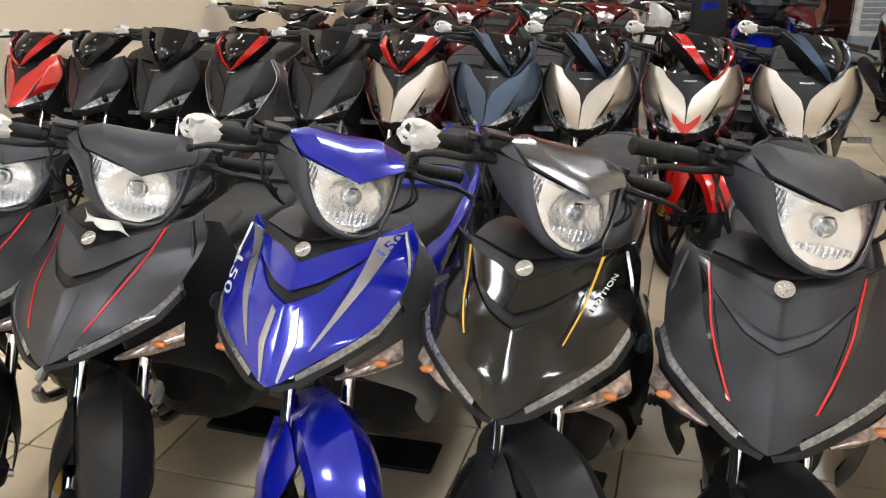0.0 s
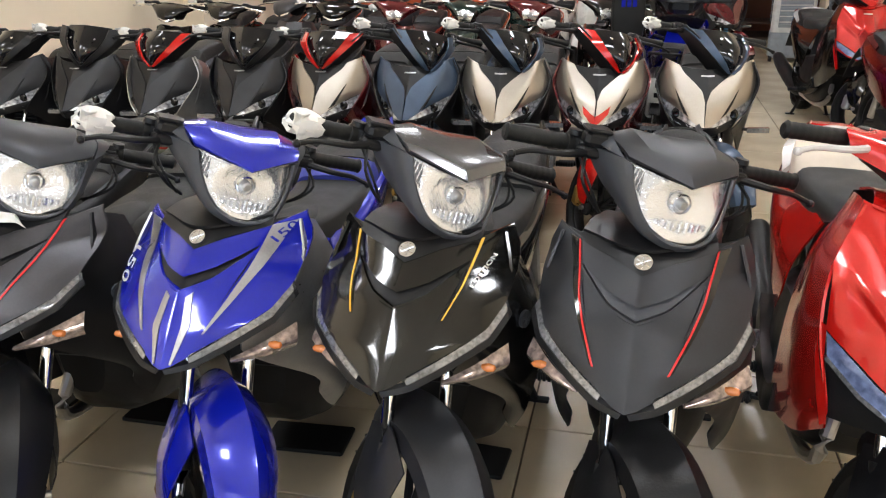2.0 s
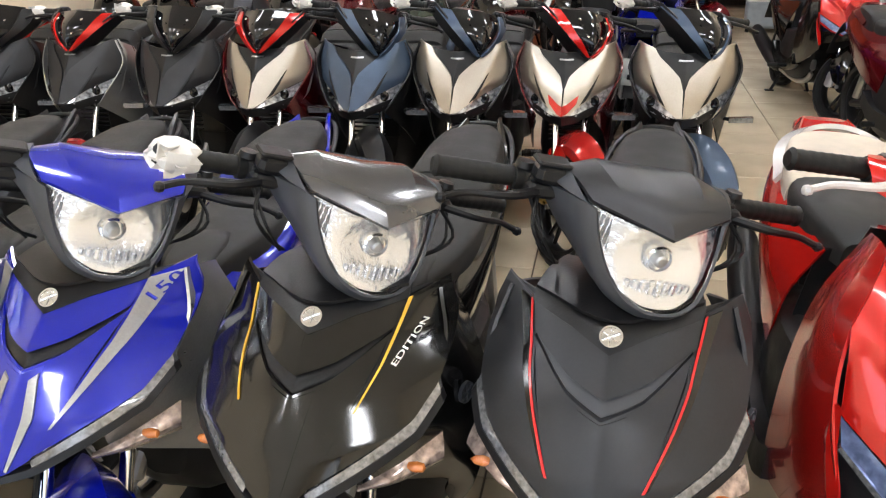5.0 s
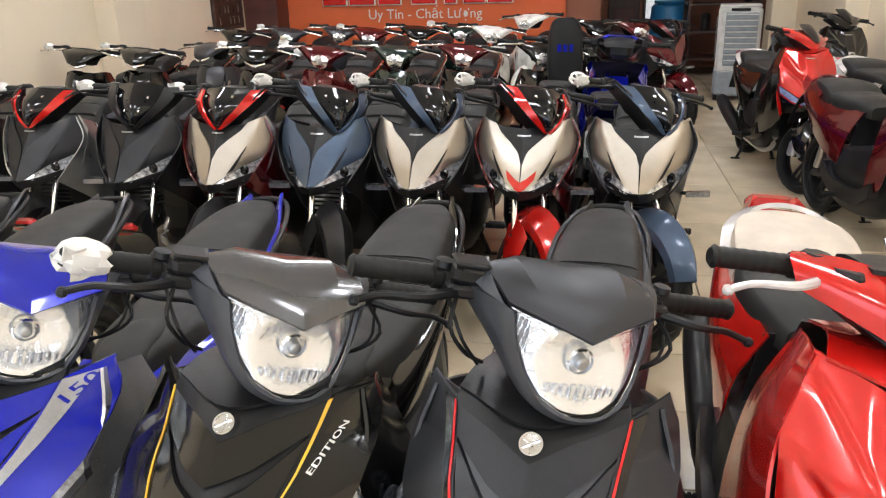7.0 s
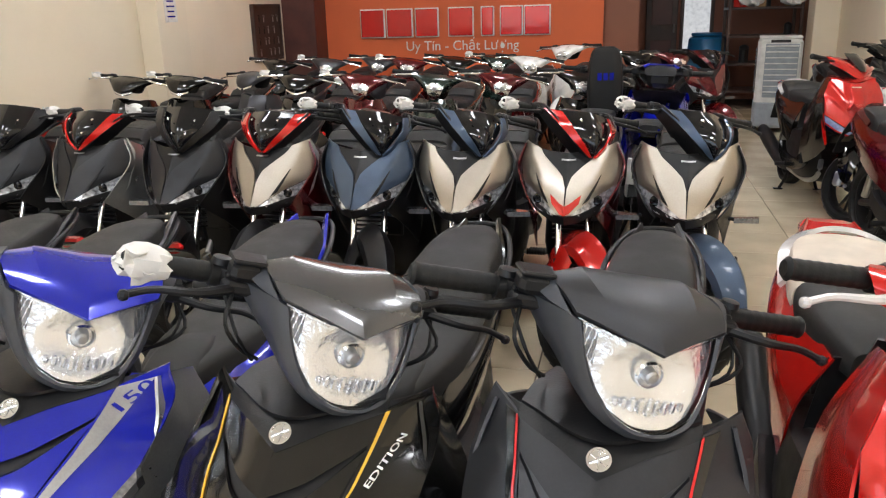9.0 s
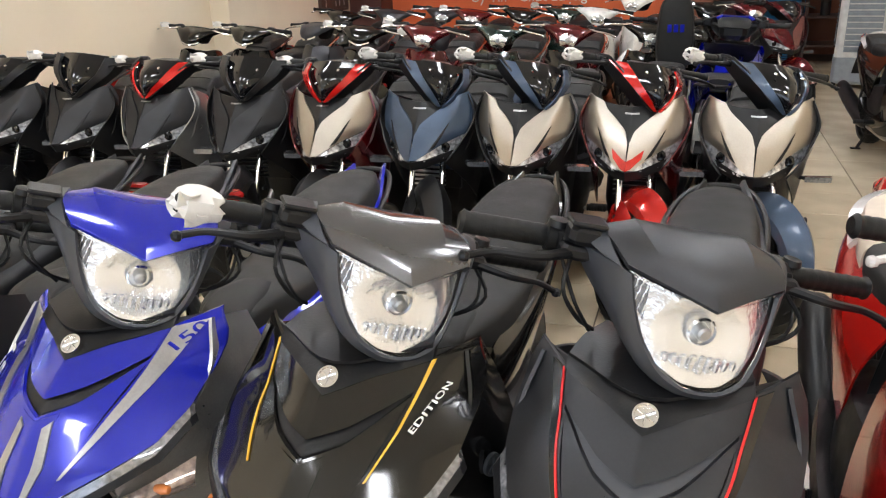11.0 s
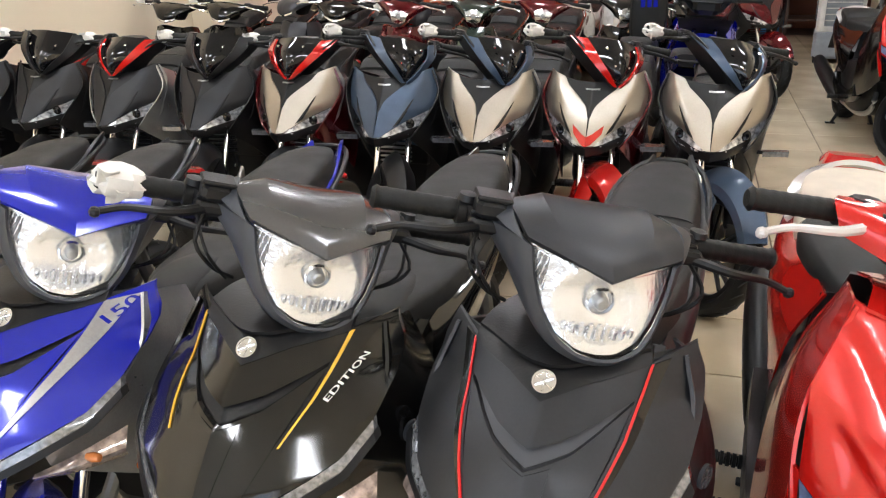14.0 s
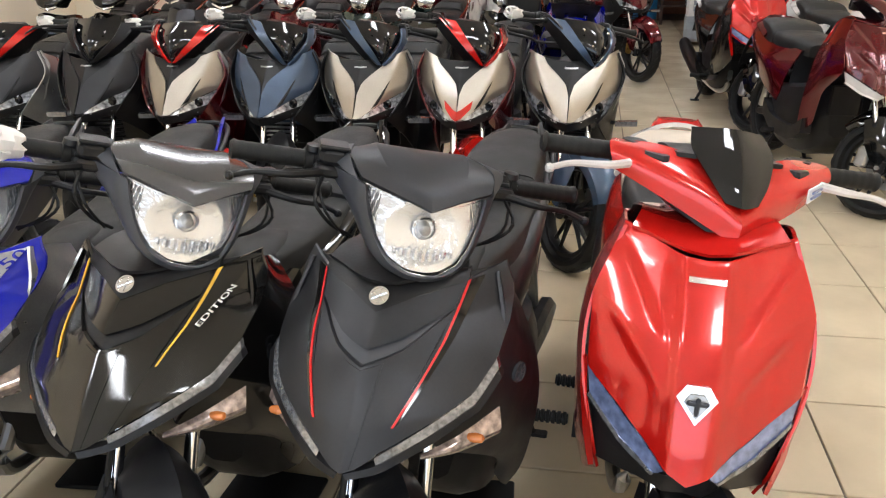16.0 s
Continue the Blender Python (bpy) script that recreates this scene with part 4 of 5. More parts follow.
winged_cub(GOLD, SLATE, "champagne motorbike with slate blue strips beside the screen", (0.44, 3.45, 0), fend=SLATE)
winged_cub(GOLD, RED, "champagne motorbike with red nose vee and red fender", (-0.025, 3.45, 0), nose=RED, fend=RED, flank=CRIMSON)
winged_cub(GOLD, SLATE, "champagne motorbike with slate blue screen strips", (-0.475, 3.45, 0))
winged_cub(SLATE, SLATE, "slate blue motorbike with a wide radiator grille", (-0.91, 3.45, 0), edge=PLASTIC)
winged_cub(GOLD, RED, "champagne motorbike with red screen strips", (-1.365, 3.45, 0), steer=4, flank=CRIMSON)
winged_cub(MATTE, PLASTIC, "matt black motorbike with a tall smoked screen", (-1.80, 3.45, 0), edge=PLASTIC, tall=0.02, steer=14)
winged_cub(MATTE, RED, "black motorbike with red screen strips and a silver wing", (-2.29, 3.45, 0), edge=SILVER, flank=SILVER, steer=4)
winged_cub(MATTE, PLASTIC, "matt black motorbike with tall screen and bright screen edge", (-2.76, 3.46, 0), edge=PLASTIC, tall=0.03, steer=20)
winged_cub(MATTE, PLASTIC, "plain matt black motorbike in the second row", (-3.22, 3.47, 0), edge=PLASTIC, steer=4)
winged_cub(RED, RED, "red motorbike with black screen beside the wall", (-3.66, 3.47, 0), edge=PLASTIC, steer=4)

# ---- scooters ----


def scoot_front(x, z):
    """Depth of a scooter's front cover behind its nose tip."""
    x = abs(x)
    ridge = lerp(z, (0.50, 0.594, 0.65, 0.719, 0.80, 0.887, 0.94), (0.03, 0.0, 0.015, 0.042, 0.095, 0.175, 0.235))
    q = lerp(z, (0.50, 0.6, 0.7, 0.82, 0.94), (3.2, 4.0, 3.0, 1.9, 0.9))
    step = 0.012 * min(1.0, max(0.0, (x - 0.034) / 0.014))
    c = (z - 0.705) - (x - 0.045) * 0.95
    fold = 0.014 * min(1.0, max(0.0, 0.5 - c / 0.022)) * min(1.0, max(0.0, (x - 0.045) / 0.03)) * min(1.0, max(0.0, (0.17 - x) / 0.05))
    d = (z - 0.80) - (x - 0.06) * 1.4
    fold += 0.010 * min(1.0, max(0.0, 0.5 + d / 0.02)) * min(1.0, max(0.0, (x - 0.05) / 0.02)) * min(1.0, max(0.0, (0.925 - z) / 0.04))
    return ridge + q * x * x * 1.12 + step + fold


def scooter(paint, label, at, yaw, steer=14, lean=3, lens=REFLECTOR, seat=SEAT, pillion=SEAT, rail=PLASTIC, head=None, screen=True, edge=None, lower=PLASTIC, lever=PLASTIC, collar=None, front=None, muffler=True, badge=True, wheel_mat=PLASTIC, group="scooters along the wall", rail_label="", high=False):
    bike = thing("scooter", label, "scooter", group)
    H = steering(steer, 0.43)
    head = head or paint
    up, low = [(0.0, 0.905), (0.05, 0.908), (0.10, 0.925), (0.142, 0.938)], [(0.0, 0.596), (0.04, 0.615), (0.10, 0.655), (0.178, 0.705)]
    mid = [(0.0, 0.75), (0.06, 0.78), (0.14, 0.82), (0.182, 0.83)]
    part("front_cover", Shape().patch(scoot_front, mirror(up)[::-1] + up[1:], mirror(mid)[::-1] + mid[1:], 61, 14, 0.002, 0.006).patch(scoot_front, mirror(mid)[::-1] + mid[1:], mirror(low)[::-1] + low[1:], 61, 14, 0.002, 0.006), front or paint, bike, angle=50)
    part("name_bar", Shape().patch(scoot_front, [(-0.030, 0.886), (0, 0.886), (0.030, 0.886)], [(-0.030, 0.879), (0, 0.879), (0.030, 0.879)], 7, 1, 0.006, 0.008), CHROME, bike, "blank chrome name bar")
    if badge:
        hexa = [(0.018, 0.028), (0.032, 0.010), (0.0, -0.026), (-0.032, 0.010), (-0.018, 0.028)]
        b = part("badge", Shape().plate([(x, 0.722 + z) for x, z in hexa], lambda x, z: scoot_front(x, z) - 0.008, lambda x, z: scoot_front(x, z) + 0.004), CHROME, bike, "six-sided chrome badge")
        part("badge_face", Shape().plate([(x * 0.62, 0.722 + z * 0.62) for x, z in hexa], lambda x, z: scoot_front(x, z) - 0.0105, lambda x, z: scoot_front(x, z)), STEEL, b)
        part("badge_bar", Shape().box((0, scoot_front(0, 0.722) - 0.012, 0.724), (0.008, 0.006, 0.036), 0.002).box((0, scoot_front(0, 0.722) - 0.012, 0.732), (0.034, 0.006, 0.008), 0.002), DARKGREY, b)
    for s in (-1, 1):
        top, bot = [(0.036, 0.607), (0.10, 0.648), (0.176, 0.700)], [(0.05, 0.590), (0.11, 0.612), (0.168, 0.655)]
        h = part("headlamp", Shape().patch(scoot_front, top, bot, 14, 5, -0.004, 0.012, s), lens, bike, "slanted clear headlamp", 15)
        part("lamp_line", Shape().patch(scoot_front, bot, [(a + 0.004, b - 0.008) for a, b in bot], 14, 1, 0.0, 0.012, s), edge or STRIP, h)
        if not high:
            part("lower_grille", Shape().patch(scoot_front, [(0.0, 0.60), (0.05, 0.585), (0.11, 0.605), (0.165, 0.635)], [(0.0, 0.56), (0.05, 0.545), (0.10, 0.53), (0.145, 0.52)], 10, 4, -0.02, 0.01, s), lower, bike)
            part("edge_strip", Shape().patch(scoot_front, [(0.178, 0.712), (0.172, 0.65), (0.158, 0.58), (0.145, 0.515)], [(0.188, 0.715), (0.186, 0.65), (0.172, 0.57), (0.155, 0.505)], 14, 3, 0.0, 0.012, s), edge or paint, bike)
        rows = [[(s * 0.142, 0.25, 0.935), (s * 0.145, 0.34, 0.93), (s * 0.13, 0.43, 0.90)], [(s * 0.184, 0.20, 0.82), (s * 0.195, 0.32, 0.80), (s * 0.18, 0.46, 0.76)], [(s * 0.188, 0.16, 0.70), (s * 0.205, 0.30, 0.66), (s * 0.20, 0.48, 0.60)], [(s * 0.155, 0.13, 0.56), (s * 0.19, 0.28, 0.48), (s * 0.20, 0.50, 0.42)], [(s * 0.14, 0.16, 0.48), (s * 0.17, 0.30, 0.38), (s * 0.19, 0.52, 0.30)]]
        if high:
            rows = [rows[0], rows[1], rows[2], [(s * 0.178, 0.34, 0.56), (s * 0.19, 0.42, 0.50), (s * 0.20, 0.51, 0.44)], [(s * 0.165, 0.42, 0.38), (s * 0.175, 0.47, 0.34), (s * 0.19, 0.53, 0.30)]]
        part("leg_shield", Shape().loft(rows, 5, 5, 0.006 * s), paint, bike)
        part("floor_rail", Shape().hull([[(s * (0.17 + a), y, z + b) for a, b in ((-0.03, -0.04), (0.03, -0.04), (0.03, 0.04), (-0.03, 0.04))] for y, z in ((0.46, 0.36), (0.6, 0.29), (0.85, 0.29), (1.0, 0.36))], 4), lower, bike)
        rows = [[(s * 0.10, 0.82, 0.70), (s * 0.15, 0.86, 0.56), (s * 0.16, 0.90, 0.40)], [(s * 0.13, 1.05, 0.72), (s * 0.19, 1.08, 0.60), (s * 0.17, 1.10, 0.46)], [(s * 0.12, 1.35, 0.76), (s * 0.17, 1.36, 0.68), (s * 0.14, 1.36, 0.56)], [(s * 0.06, 1.66, 0.80), (s * 0.08, 1.67, 0.74), (s * 0.06, 1.64, 0.68)]]
        part("side_panel", Shape().loft(rows, 5, 5, 0.006 * s), paint, bike)
        # handlebar cover halves
        rows = [[(0, 0.255, 0.915), (0, 0.255, 0.955), (0, 0.30, 0.985), (0, 0.34, 1.0)], [(s * 0.05, 0.28, 0.935), (s * 0.055, 0.285, 0.985), (s * 0.06, 0.32, 1.01), (s * 0.06, 0.36, 1.03)], [(s * 0.125, 0.32, 0.965), (s * 0.132, 0.325, 1.003), (s * 0.13, 0.35, 1.025), (s * 0.12, 0.39, 1.04)], [(s * 0.20, 0.375, 0.990), (s * 0.212, 0.38, 1.016), (s * 0.212, 0.40, 1.032), (s * 0.20, 0.42, 1.034)]]
        part("handlebar_cover", Shape().loft(rows, 4, 4, 0.006 * s).turn(H), head, bike)
        part("switch_panel", Shape().box((s * 0.135, 0.365, 1.022), (0.05, 0.03, 0.018), 0.006, rz=s * 0.6).turn(H), PLASTIC, bike)
        part("head_underside", Shape().loft([[(0, 0.262, 0.91), (s * 0.06, 0.30, 0.93), (s * 0.17, 0.385, 0.988)], [(0, 0.36, 0.90), (s * 0.06, 0.38, 0.92), (s * 0.15, 0.43, 0.97)]], 4, 3, 0.006 * s).turn(H), PLASTIC, bike)
    if screen:
        rows = [[(-0.068, 0.405, 1.076), (0, 0.382, 1.086), (0.068, 0.405, 1.076)], [(-0.076, 0.360, 1.050), (0, 0.335, 1.057), (0.076, 0.360, 1.050)], [(-0.054, 0.306, 1.013), (0, 0.286, 1.015), (0.054, 0.306, 1.013)], [(-0.030, 0.276, 0.982), (0, 0.262, 0.980), (0.030, 0.276, 0.982)]]
        part("screen", Shape().loft(rows, 5, 5, 0.005).turn(H), SMOKE, bike, "smoked black small screen")
    else:
        part("headlamp", Shape().lathe([(0.235, 0.0), (0.24, 0.04), (0.26, 0.062), (0.30, 0.066)], (0, 0, 0.97), "y", 24).turn(H), REFLECTOR, bike)
    part("dashboard", Shape().loft([[(-0.1, 0.36, 1.03), (0, 0.34, 1.035), (0.1, 0.36, 1.03)], [(-0.1, 0.45, 1.02), (0, 0.47, 1.02), (0.1, 0.45, 1.02)], [(-0.07, 0.47, 0.96), (0, 0.49, 0.95), (0.07, 0.47, 0.96)]], 4, 4, 0.008).turn(H), PLASTIC, bike)
    part("steering_collar", Shape().tube([(0, 0.36, 0.95), (0, 0.33, 0.85)], 0.04, 12, 2).turn(H), PLASTIC, bike)
    handlebar(bike, H, 0.325, 0.415, 1.012, 0, lever)
    part("inner_shield", Shape().loft([[(-0.13, 0.43, 0.91), (0, 0.40, 0.92), (0.13, 0.43, 0.91)], [(-0.17, 0.47, 0.70), (0, 0.46, 0.68), (0.17, 0.47, 0.70)], [(-0.16, 0.52, 0.36), (0, 0.55, 0.34), (0.16, 0.52, 0.36)], [(-0.16, 0.75, 0.31), (0, 0.75, 0.31), (0.16, 0.75, 0.31)], [(-0.13, 0.86, 0.5), (0, 0.84, 0.52), (0.13, 0.86, 0.5)], [(-0.11, 0.84, 0.70), (0, 0.82, 0.72), (0.11, 0.84, 0.70)]], 4, 4, 0.008), PLASTIC, bike)
    part("cover_top", Shape().loft([[(-0.13, 0.245, 0.932), (0, 0.21, 0.906), (0.13, 0.245, 0.932)], [(-0.115, 0.33, 0.940), (0, 0.30, 0.922), (0.115, 0.33, 0.940)], [(-0.12, 0.43, 0.91), (0, 0.41, 0.92), (0.12, 0.43, 0.91)]], 4, 3, 0.006), front or paint, bike)

    def ring(y, w, zt, zb):
        return [(-w, y, zb), (-w, y, zt - 0.03), (-w * 0.8, y, zt - 0.006), (0, y, zt), (w * 0.8, y, zt - 0.006), (w, y, zt - 0.03), (w, y, zb), (0, y, zb - 0.01)]
    part("rider_seat", Shape().hull([ring(0.80, 0.07, 0.735, 0.67), ring(0.90, 0.12, 0.765, 0.68), ring(1.05, 0.15, 0.77, 0.69), ring(1.14, 0.15, 0.775, 0.70)], 5, su=3), seat, bike)
    part("pillion_seat", Shape().hull([ring(1.125, 0.155, 0.77, 0.68), ring(1.2, 0.158, 0.805, 0.68), ring(1.32, 0.148, 0.82, 0.68), ring(1.43, 0.115, 0.815, 0.70), ring(1.50, 0.07, 0.80, 0.72)], 5, su=3), pillion, bike)
    rows = [[(-0.175, 1.20, 0.72), (-0.155, 1.21, 0.74)], [(-0.165, 1.36, 0.765), (-0.125, 1.35, 0.785)], [(-0.095, 1.50, 0.785), (-0.07, 1.46, 0.805)], [(0, 1.545, 0.79), (0, 1.49, 0.812)], [(0.095, 1.50, 0.785), (0.07, 1.46, 0.805)], [(0.165, 1.36, 0.765), (0.125, 1.35, 0.785)], [(0.175, 1.20, 0.72), (0.155, 1.21, 0.74)]]
    part("grab_rail", Shape().loft(rows, 3, 5, 0.014), rail, bike, rail_label)
    part("tail_lamp", Shape().box((0, 1.69, 0.76), (0.16, 0.07, 0.06), 0.02), TAILRED, bike)
    part("rear_fender", Shape().loft([[(x, 1.62, 0.72) for x in (-0.07, 0, 0.07)], [(x, 1.75, 0.60) for x in (-0.07, 0, 0.07)], [(x, 1.84, 0.46) for x in (-0.07, 0, 0.07)]], 2, 4, 0.006), PLASTIC, bike)
    fender(bike, H, 0.04, 0.25, collar or PLASTIC, w=0.066)
    running_gear(bike, H, 0.04, 1.28, r=0.25, w=0.10, fork_top=(0.30, 0.80), wheel_mat=wheel_mat, caliper=STEEL, muffler=muffler)
    bike.matrix_basis = pose(*at, 0, lean, yaw)
    return bike


red_scooter = scooter(RED, "glossy red scooter with cream pillion seat and smoked screen", (0.662, 1.28, 0), -4, steer=20, lens=BLUELENS, pillion=CREAM, rail=FILM, lever=FILM, group="front row motorbikes", rail_label="chrome grab rail wrapped in clear film")
sticker = Shape().loft([[(0.135, 0.312, 1.012), (0.172, 0.338, 1.020)], [(0.135, 0.306, 0.988), (0.172, 0.334, 0.998)]], 3, 3, 0.003).turn(steering(20, 0.43))
label_ob = part("sticker", sticker, PLATE, red_scooter, "white sticker with unreadable blue bars")
for k in range(2):
    bars = Shape().loft([[(0.140, 0.306, 1.010 - 0.010 * k), (0.166, 0.325, 1.016 - 0.010 * k)], [(0.140, 0.305, 1.006 - 0.010 * k), (0.166, 0.324, 1.012 - 0.010 * k)]], 2, 2, 0.003).turn(steering(20, 0.43))
    part("print_bar", bars, BLUELENS, label_ob)
scooter(GLOSS, "black and red scooter with pale film on its seat", (1.64, 5.9, 0), 5, steer=30, lean=2, front=RED, lens=BLUELENS, rail=FILM, head=RED, edge=RED, lower=GLOSS, collar=GLOSS)
scooter(CRIMSON, "dark red scooter with white-edged headlamp and black seat", (1.92, 4.22, 0), 10, steer=42, muffler=False, lean=2, screen=False, lens=FILM, edge=WHITE, rail=CRIMSON, collar=GLOSS, wheel_mat=PLASTIC, high=True)
scooter(WHITE, "white scooter with black seat beside the wall", (2.33, 5.3, 0), 9, lean=2, rail=WHITE, head=GLOSS, seat=SEAT)
scooter(GLOSS, "gloss black scooter standing against the wall", (2.38, 7.7, 0), 9, steer=20, lean=2)

# ---- plain cub bikes of the back rows ----


def cub_shield(x, z):
    x = abs(x)
    return lerp(z, (0.45, 0.55, 0.65, 0.75, 0.82), (0.06, 0.02, 0.0, 0.03, 0.08)) + 2.2 * x * x + 0.4 * x


def plain_cub(paint, label, at, yaw=0, steer=10, lamp=True, head=None, group="back row motorbikes", bar=CHROME, lean=3, shield=None, wrap=0, z=0.0):
    bike = thing("motorbike", label, "motorbike", group)
    H = steering(steer, 0.27, 0.95)
    head = head or paint
    up, low = [(0.0, 0.80), (0.06, 0.81), (0.12, 0.80)], [(0.0, 0.50), (0.05, 0.52), (0.11, 0.56)]
    part("front_cover", Shape().patch(cub_shield, mirror(up)[::-1] + up[1:], mirror(low)[::-1] + low[1:], 21, 10, 0.0, 0.006), shield or paint, bike)
    for s in (-1, 1):
        rows = [[(s * 0.115, 0.13, 0.80), (s * 0.14, 0.24, 0.80), (s * 0.13, 0.34, 0.78)], [(s * 0.13, 0.10, 0.68), (s * 0.18, 0.24, 0.66), (s * 0.18, 0.38, 0.62)], [(s * 0.11, 0.10, 0.55), (s * 0.17, 0.26, 0.46), (s * 0.18, 0.42, 0.38)]]
        part("leg_shield", Shape().loft(rows, 4, 4, 0.006 * s), paint, bike)
        part("indicator", Shape().loft([[(s * 0.09, 0.075, 0.68), (s * 0.15, 0.14, 0.70)], [(s * 0.085, 0.065, 0.655), (s * 0.155, 0.135, 0.66)], [(s * 0.085, 0.07, 0.625), (s * 0.14, 0.13, 0.615)]], 3, 3, 0.008 * s), PEARL, bike)
        rows = [[(0, 0.035, 0.845 + z), (0, 0.03, 0.90 + z), (0, 0.08, 0.955 + z), (0, 0.17, 0.985 + z)], [(s * 0.06, 0.05, 0.86 + z), (s * 0.065, 0.045, 0.905 + z), (s * 0.065, 0.09, 0.955 + z), (s * 0.065, 0.18, 0.985 + z)], [(s * 0.11, 0.10, 0.90 + z), (s * 0.12, 0.105, 0.935 + z), (s * 0.12, 0.14, 0.965 + z), (s * 0.115, 0.20, 0.975 + z)], [(s * 0.19, 0.205, 0.945 + z), (s * 0.195, 0.21, 0.96 + z), (s * 0.195, 0.22, 0.97 + z), (s * 0.19, 0.235, 0.97 + z)]]
        part("handlebar_cover", Shape().loft(rows, 4, 4, 0.006 * s).turn(H), head, bike)
    part("head_back", Shape().loft([[(-0.19, 0.225, 0.965 + z), (0, 0.17, 0.985 + z), (0.19, 0.225, 0.965 + z)], [(-0.12, 0.28, 0.95 + z), (0, 0.30, 0.955 + z), (0.12, 0.28, 0.95 + z)], [(-0.06, 0.26, 0.85 + z), (0, 0.27, 0.84 + z), (0.06, 0.26, 0.85 + z)]], 4, 4, 0.006).turn(H), PLASTIC, bike)
    if lamp:
        face = lambda x, zz: 0.022 + 3.0 * x * x + 1.0 * abs(zz - 0.885 - z) ** 1.5 * 3
        h = part("headlamp", Shape().patch(lambda x, zz: face(x, zz) + 0.004, [(-0.07, 0.925 + z), (0, 0.935 + z), (0.07, 0.925 + z)], [(-0.045, 0.845 + z), (0, 0.832 + z), (0.045, 0.845 + z)], 13, 9, 0.004, 0.012).turn(H), REFLECTOR, bike, "bright clear headlamp", 9)
        part("bulb", Shape().lathe([(0.0, 0.0), (0.004, 0.014), (0.02, 0.018)], (0, 0.005, 0.892 + z), "y", 12).turn(H), STEEL, h)
    else:
        part("front_lip", Shape().loft([[(-0.08, 0.055, 0.885 + z), (0, 0.022, 0.865 + z), (0.08, 0.055, 0.885 + z)], [(-0.075, 0.05, 0.872 + z), (0, 0.018, 0.852 + z), (0.075, 0.05, 0.872 + z)]], 5, 2, 0.005).turn(H), CHROME, bike)
    handlebar(bike, H, 0.325, 0.23, 0.965 + z, wrap, bar)
    fender(bike, H, 0.0, 0.265, paint)
    running_gear(bike, H, 0.0, 1.24, r=0.265, w=0.075, fork_top=(0.2, 0.72), caliper=STEEL)
    seat_and_tail(bike, paint, z=-0.05, rail=CHROME)
    bike.matrix_basis = pose(*at, 0, lean, yaw)
    return bike


plain_cub(GLOSS, "gloss black cub motorbike beside the beige wall", (-3.82, 6.05, 0), -2, lamp=False, wrap=1)
plain_cub(GLOSS, "gloss black cub motorbike with tissue on its grip", (-3.32, 6.05, 0), -2, lamp=False, wrap=1)
plain_cub(GREY, "grey black cub motorbike with silver wedge on its head", (-2.86, 6.4, 0), -2, lamp=False, steer=-14)
plain_cub(GLOSS, "gloss black cub motorbike with chrome lip", (-2.33, 6.05, 0), -2, lamp=False, wrap=2)
plain_cub(CRIMSON, "dark red cub motorbike with a bright headlamp", (-1.83, 6.05, 0), -2, steer=14, wrap=1)
plain_cub(GREEN, "dark green cub motorbike with a bright headlamp", (-1.26, 6.05, 0), -2, steer=14)
plain_cub(CRIMSON, "dark red cub motorbike with black leg shields", (-0.76, 6.05, 0), -2, steer=14, shield=GLOSS)
plain_cub(GLOSS, "black cub motorbike with chrome levers and bright headlamp", (-0.18, 6.05, 0), -2, steer=14)
for k, (x, paint, lamp, words) in enumerate([(-3.35, GLOSS, False, "black cub motorbike in a crowded back row"), (-2.86, GREY, True, "grey cub motorbike in a crowded back row"), (-2.35, GREY, True, "silver grey cub motorbike with bright headlamp"), (-1.98, CRIMSON, True, "dark red cub motorbike with chrome lamp edge"),
                                            (-1.52, GLOSS, False, "black cub motorbike before the orange wall"), (-1.12, GREEN, True, "dark green cub motorbike with lamp"), (-0.78, WHITE, True, "white cub motorbike with bright lamp")]):
    plain_cub(paint, words, (x, 7.95 + 0.12 * (k % 3), 0), -2, steer=12, lamp=lamp, wrap=k % 2)
plain_cub(WHITE, "white cub motorbike with tall black handlebar", (-0.42, 8.35, 0), -6, steer=-16, lamp=True, z=0.08)
winged_cub(CRIMSON, CRIMSON, "dark red motorbike beside the back passage", (0.98, 7.75, 0), yaw=22, steer=12, edge=PLASTIC, fend=CRIMSON, wrap=0)
plain_cub(CRIMSON, "dark red cub motorbike near the back passage", (0.62, 8.3, 0), 14, steer=8)
plain_cub(GLOSS, "black cub motorbike near the back passage", (0.25, 8.45, 0), 10, steer=8, lamp=False)

# two bikes parked the other way round, seen from behind
away = plain_cub(GLOSS, "black cub motorbike parked with its tail forward", (-0.02, 6.95, 0), 180, steer=0, lean=-3, group="motorbikes parked backwards")
part("number_plate", Shape().box((0, 1.90, 0.67), (0.19, 0.006, 0.13), 0.008), PLATE, away, "white plate with unreadable bars")
for k in range(2):
    part("plate_bar", Shape().box((0.0, 1.905, 0.695 - 0.05 * k), (0.13, 0.006, 0.022), 0.002), PLASTIC, away)
part("brake_light", Shape().box((0, 1.87, 0.765), (0.10, 0.03, 0.03), 0.008), TAILRED, away)
turned = sports_cub(BLUE, SILVER, BLUE, BLUE, "blue motorbike parked with its tail forward", 176, (0.40, 6.45, 0), steer=0, lean=-3, wrap=0, tail=BLUE, riser=BLUESEAT)
part("number_plate", Shape().box((0.0, 1.86, 0.60), (0.17, 0.006, 0.14), 0.008), PLATE, turned, "white plate with unreadable bars")
for k in range(2):
    part("plate_bar", Shape().box((0.0, 1.865, 0.63 - 0.055 * k), (0.11, 0.006, 0.026), 0.002), PLASTIC, turned)

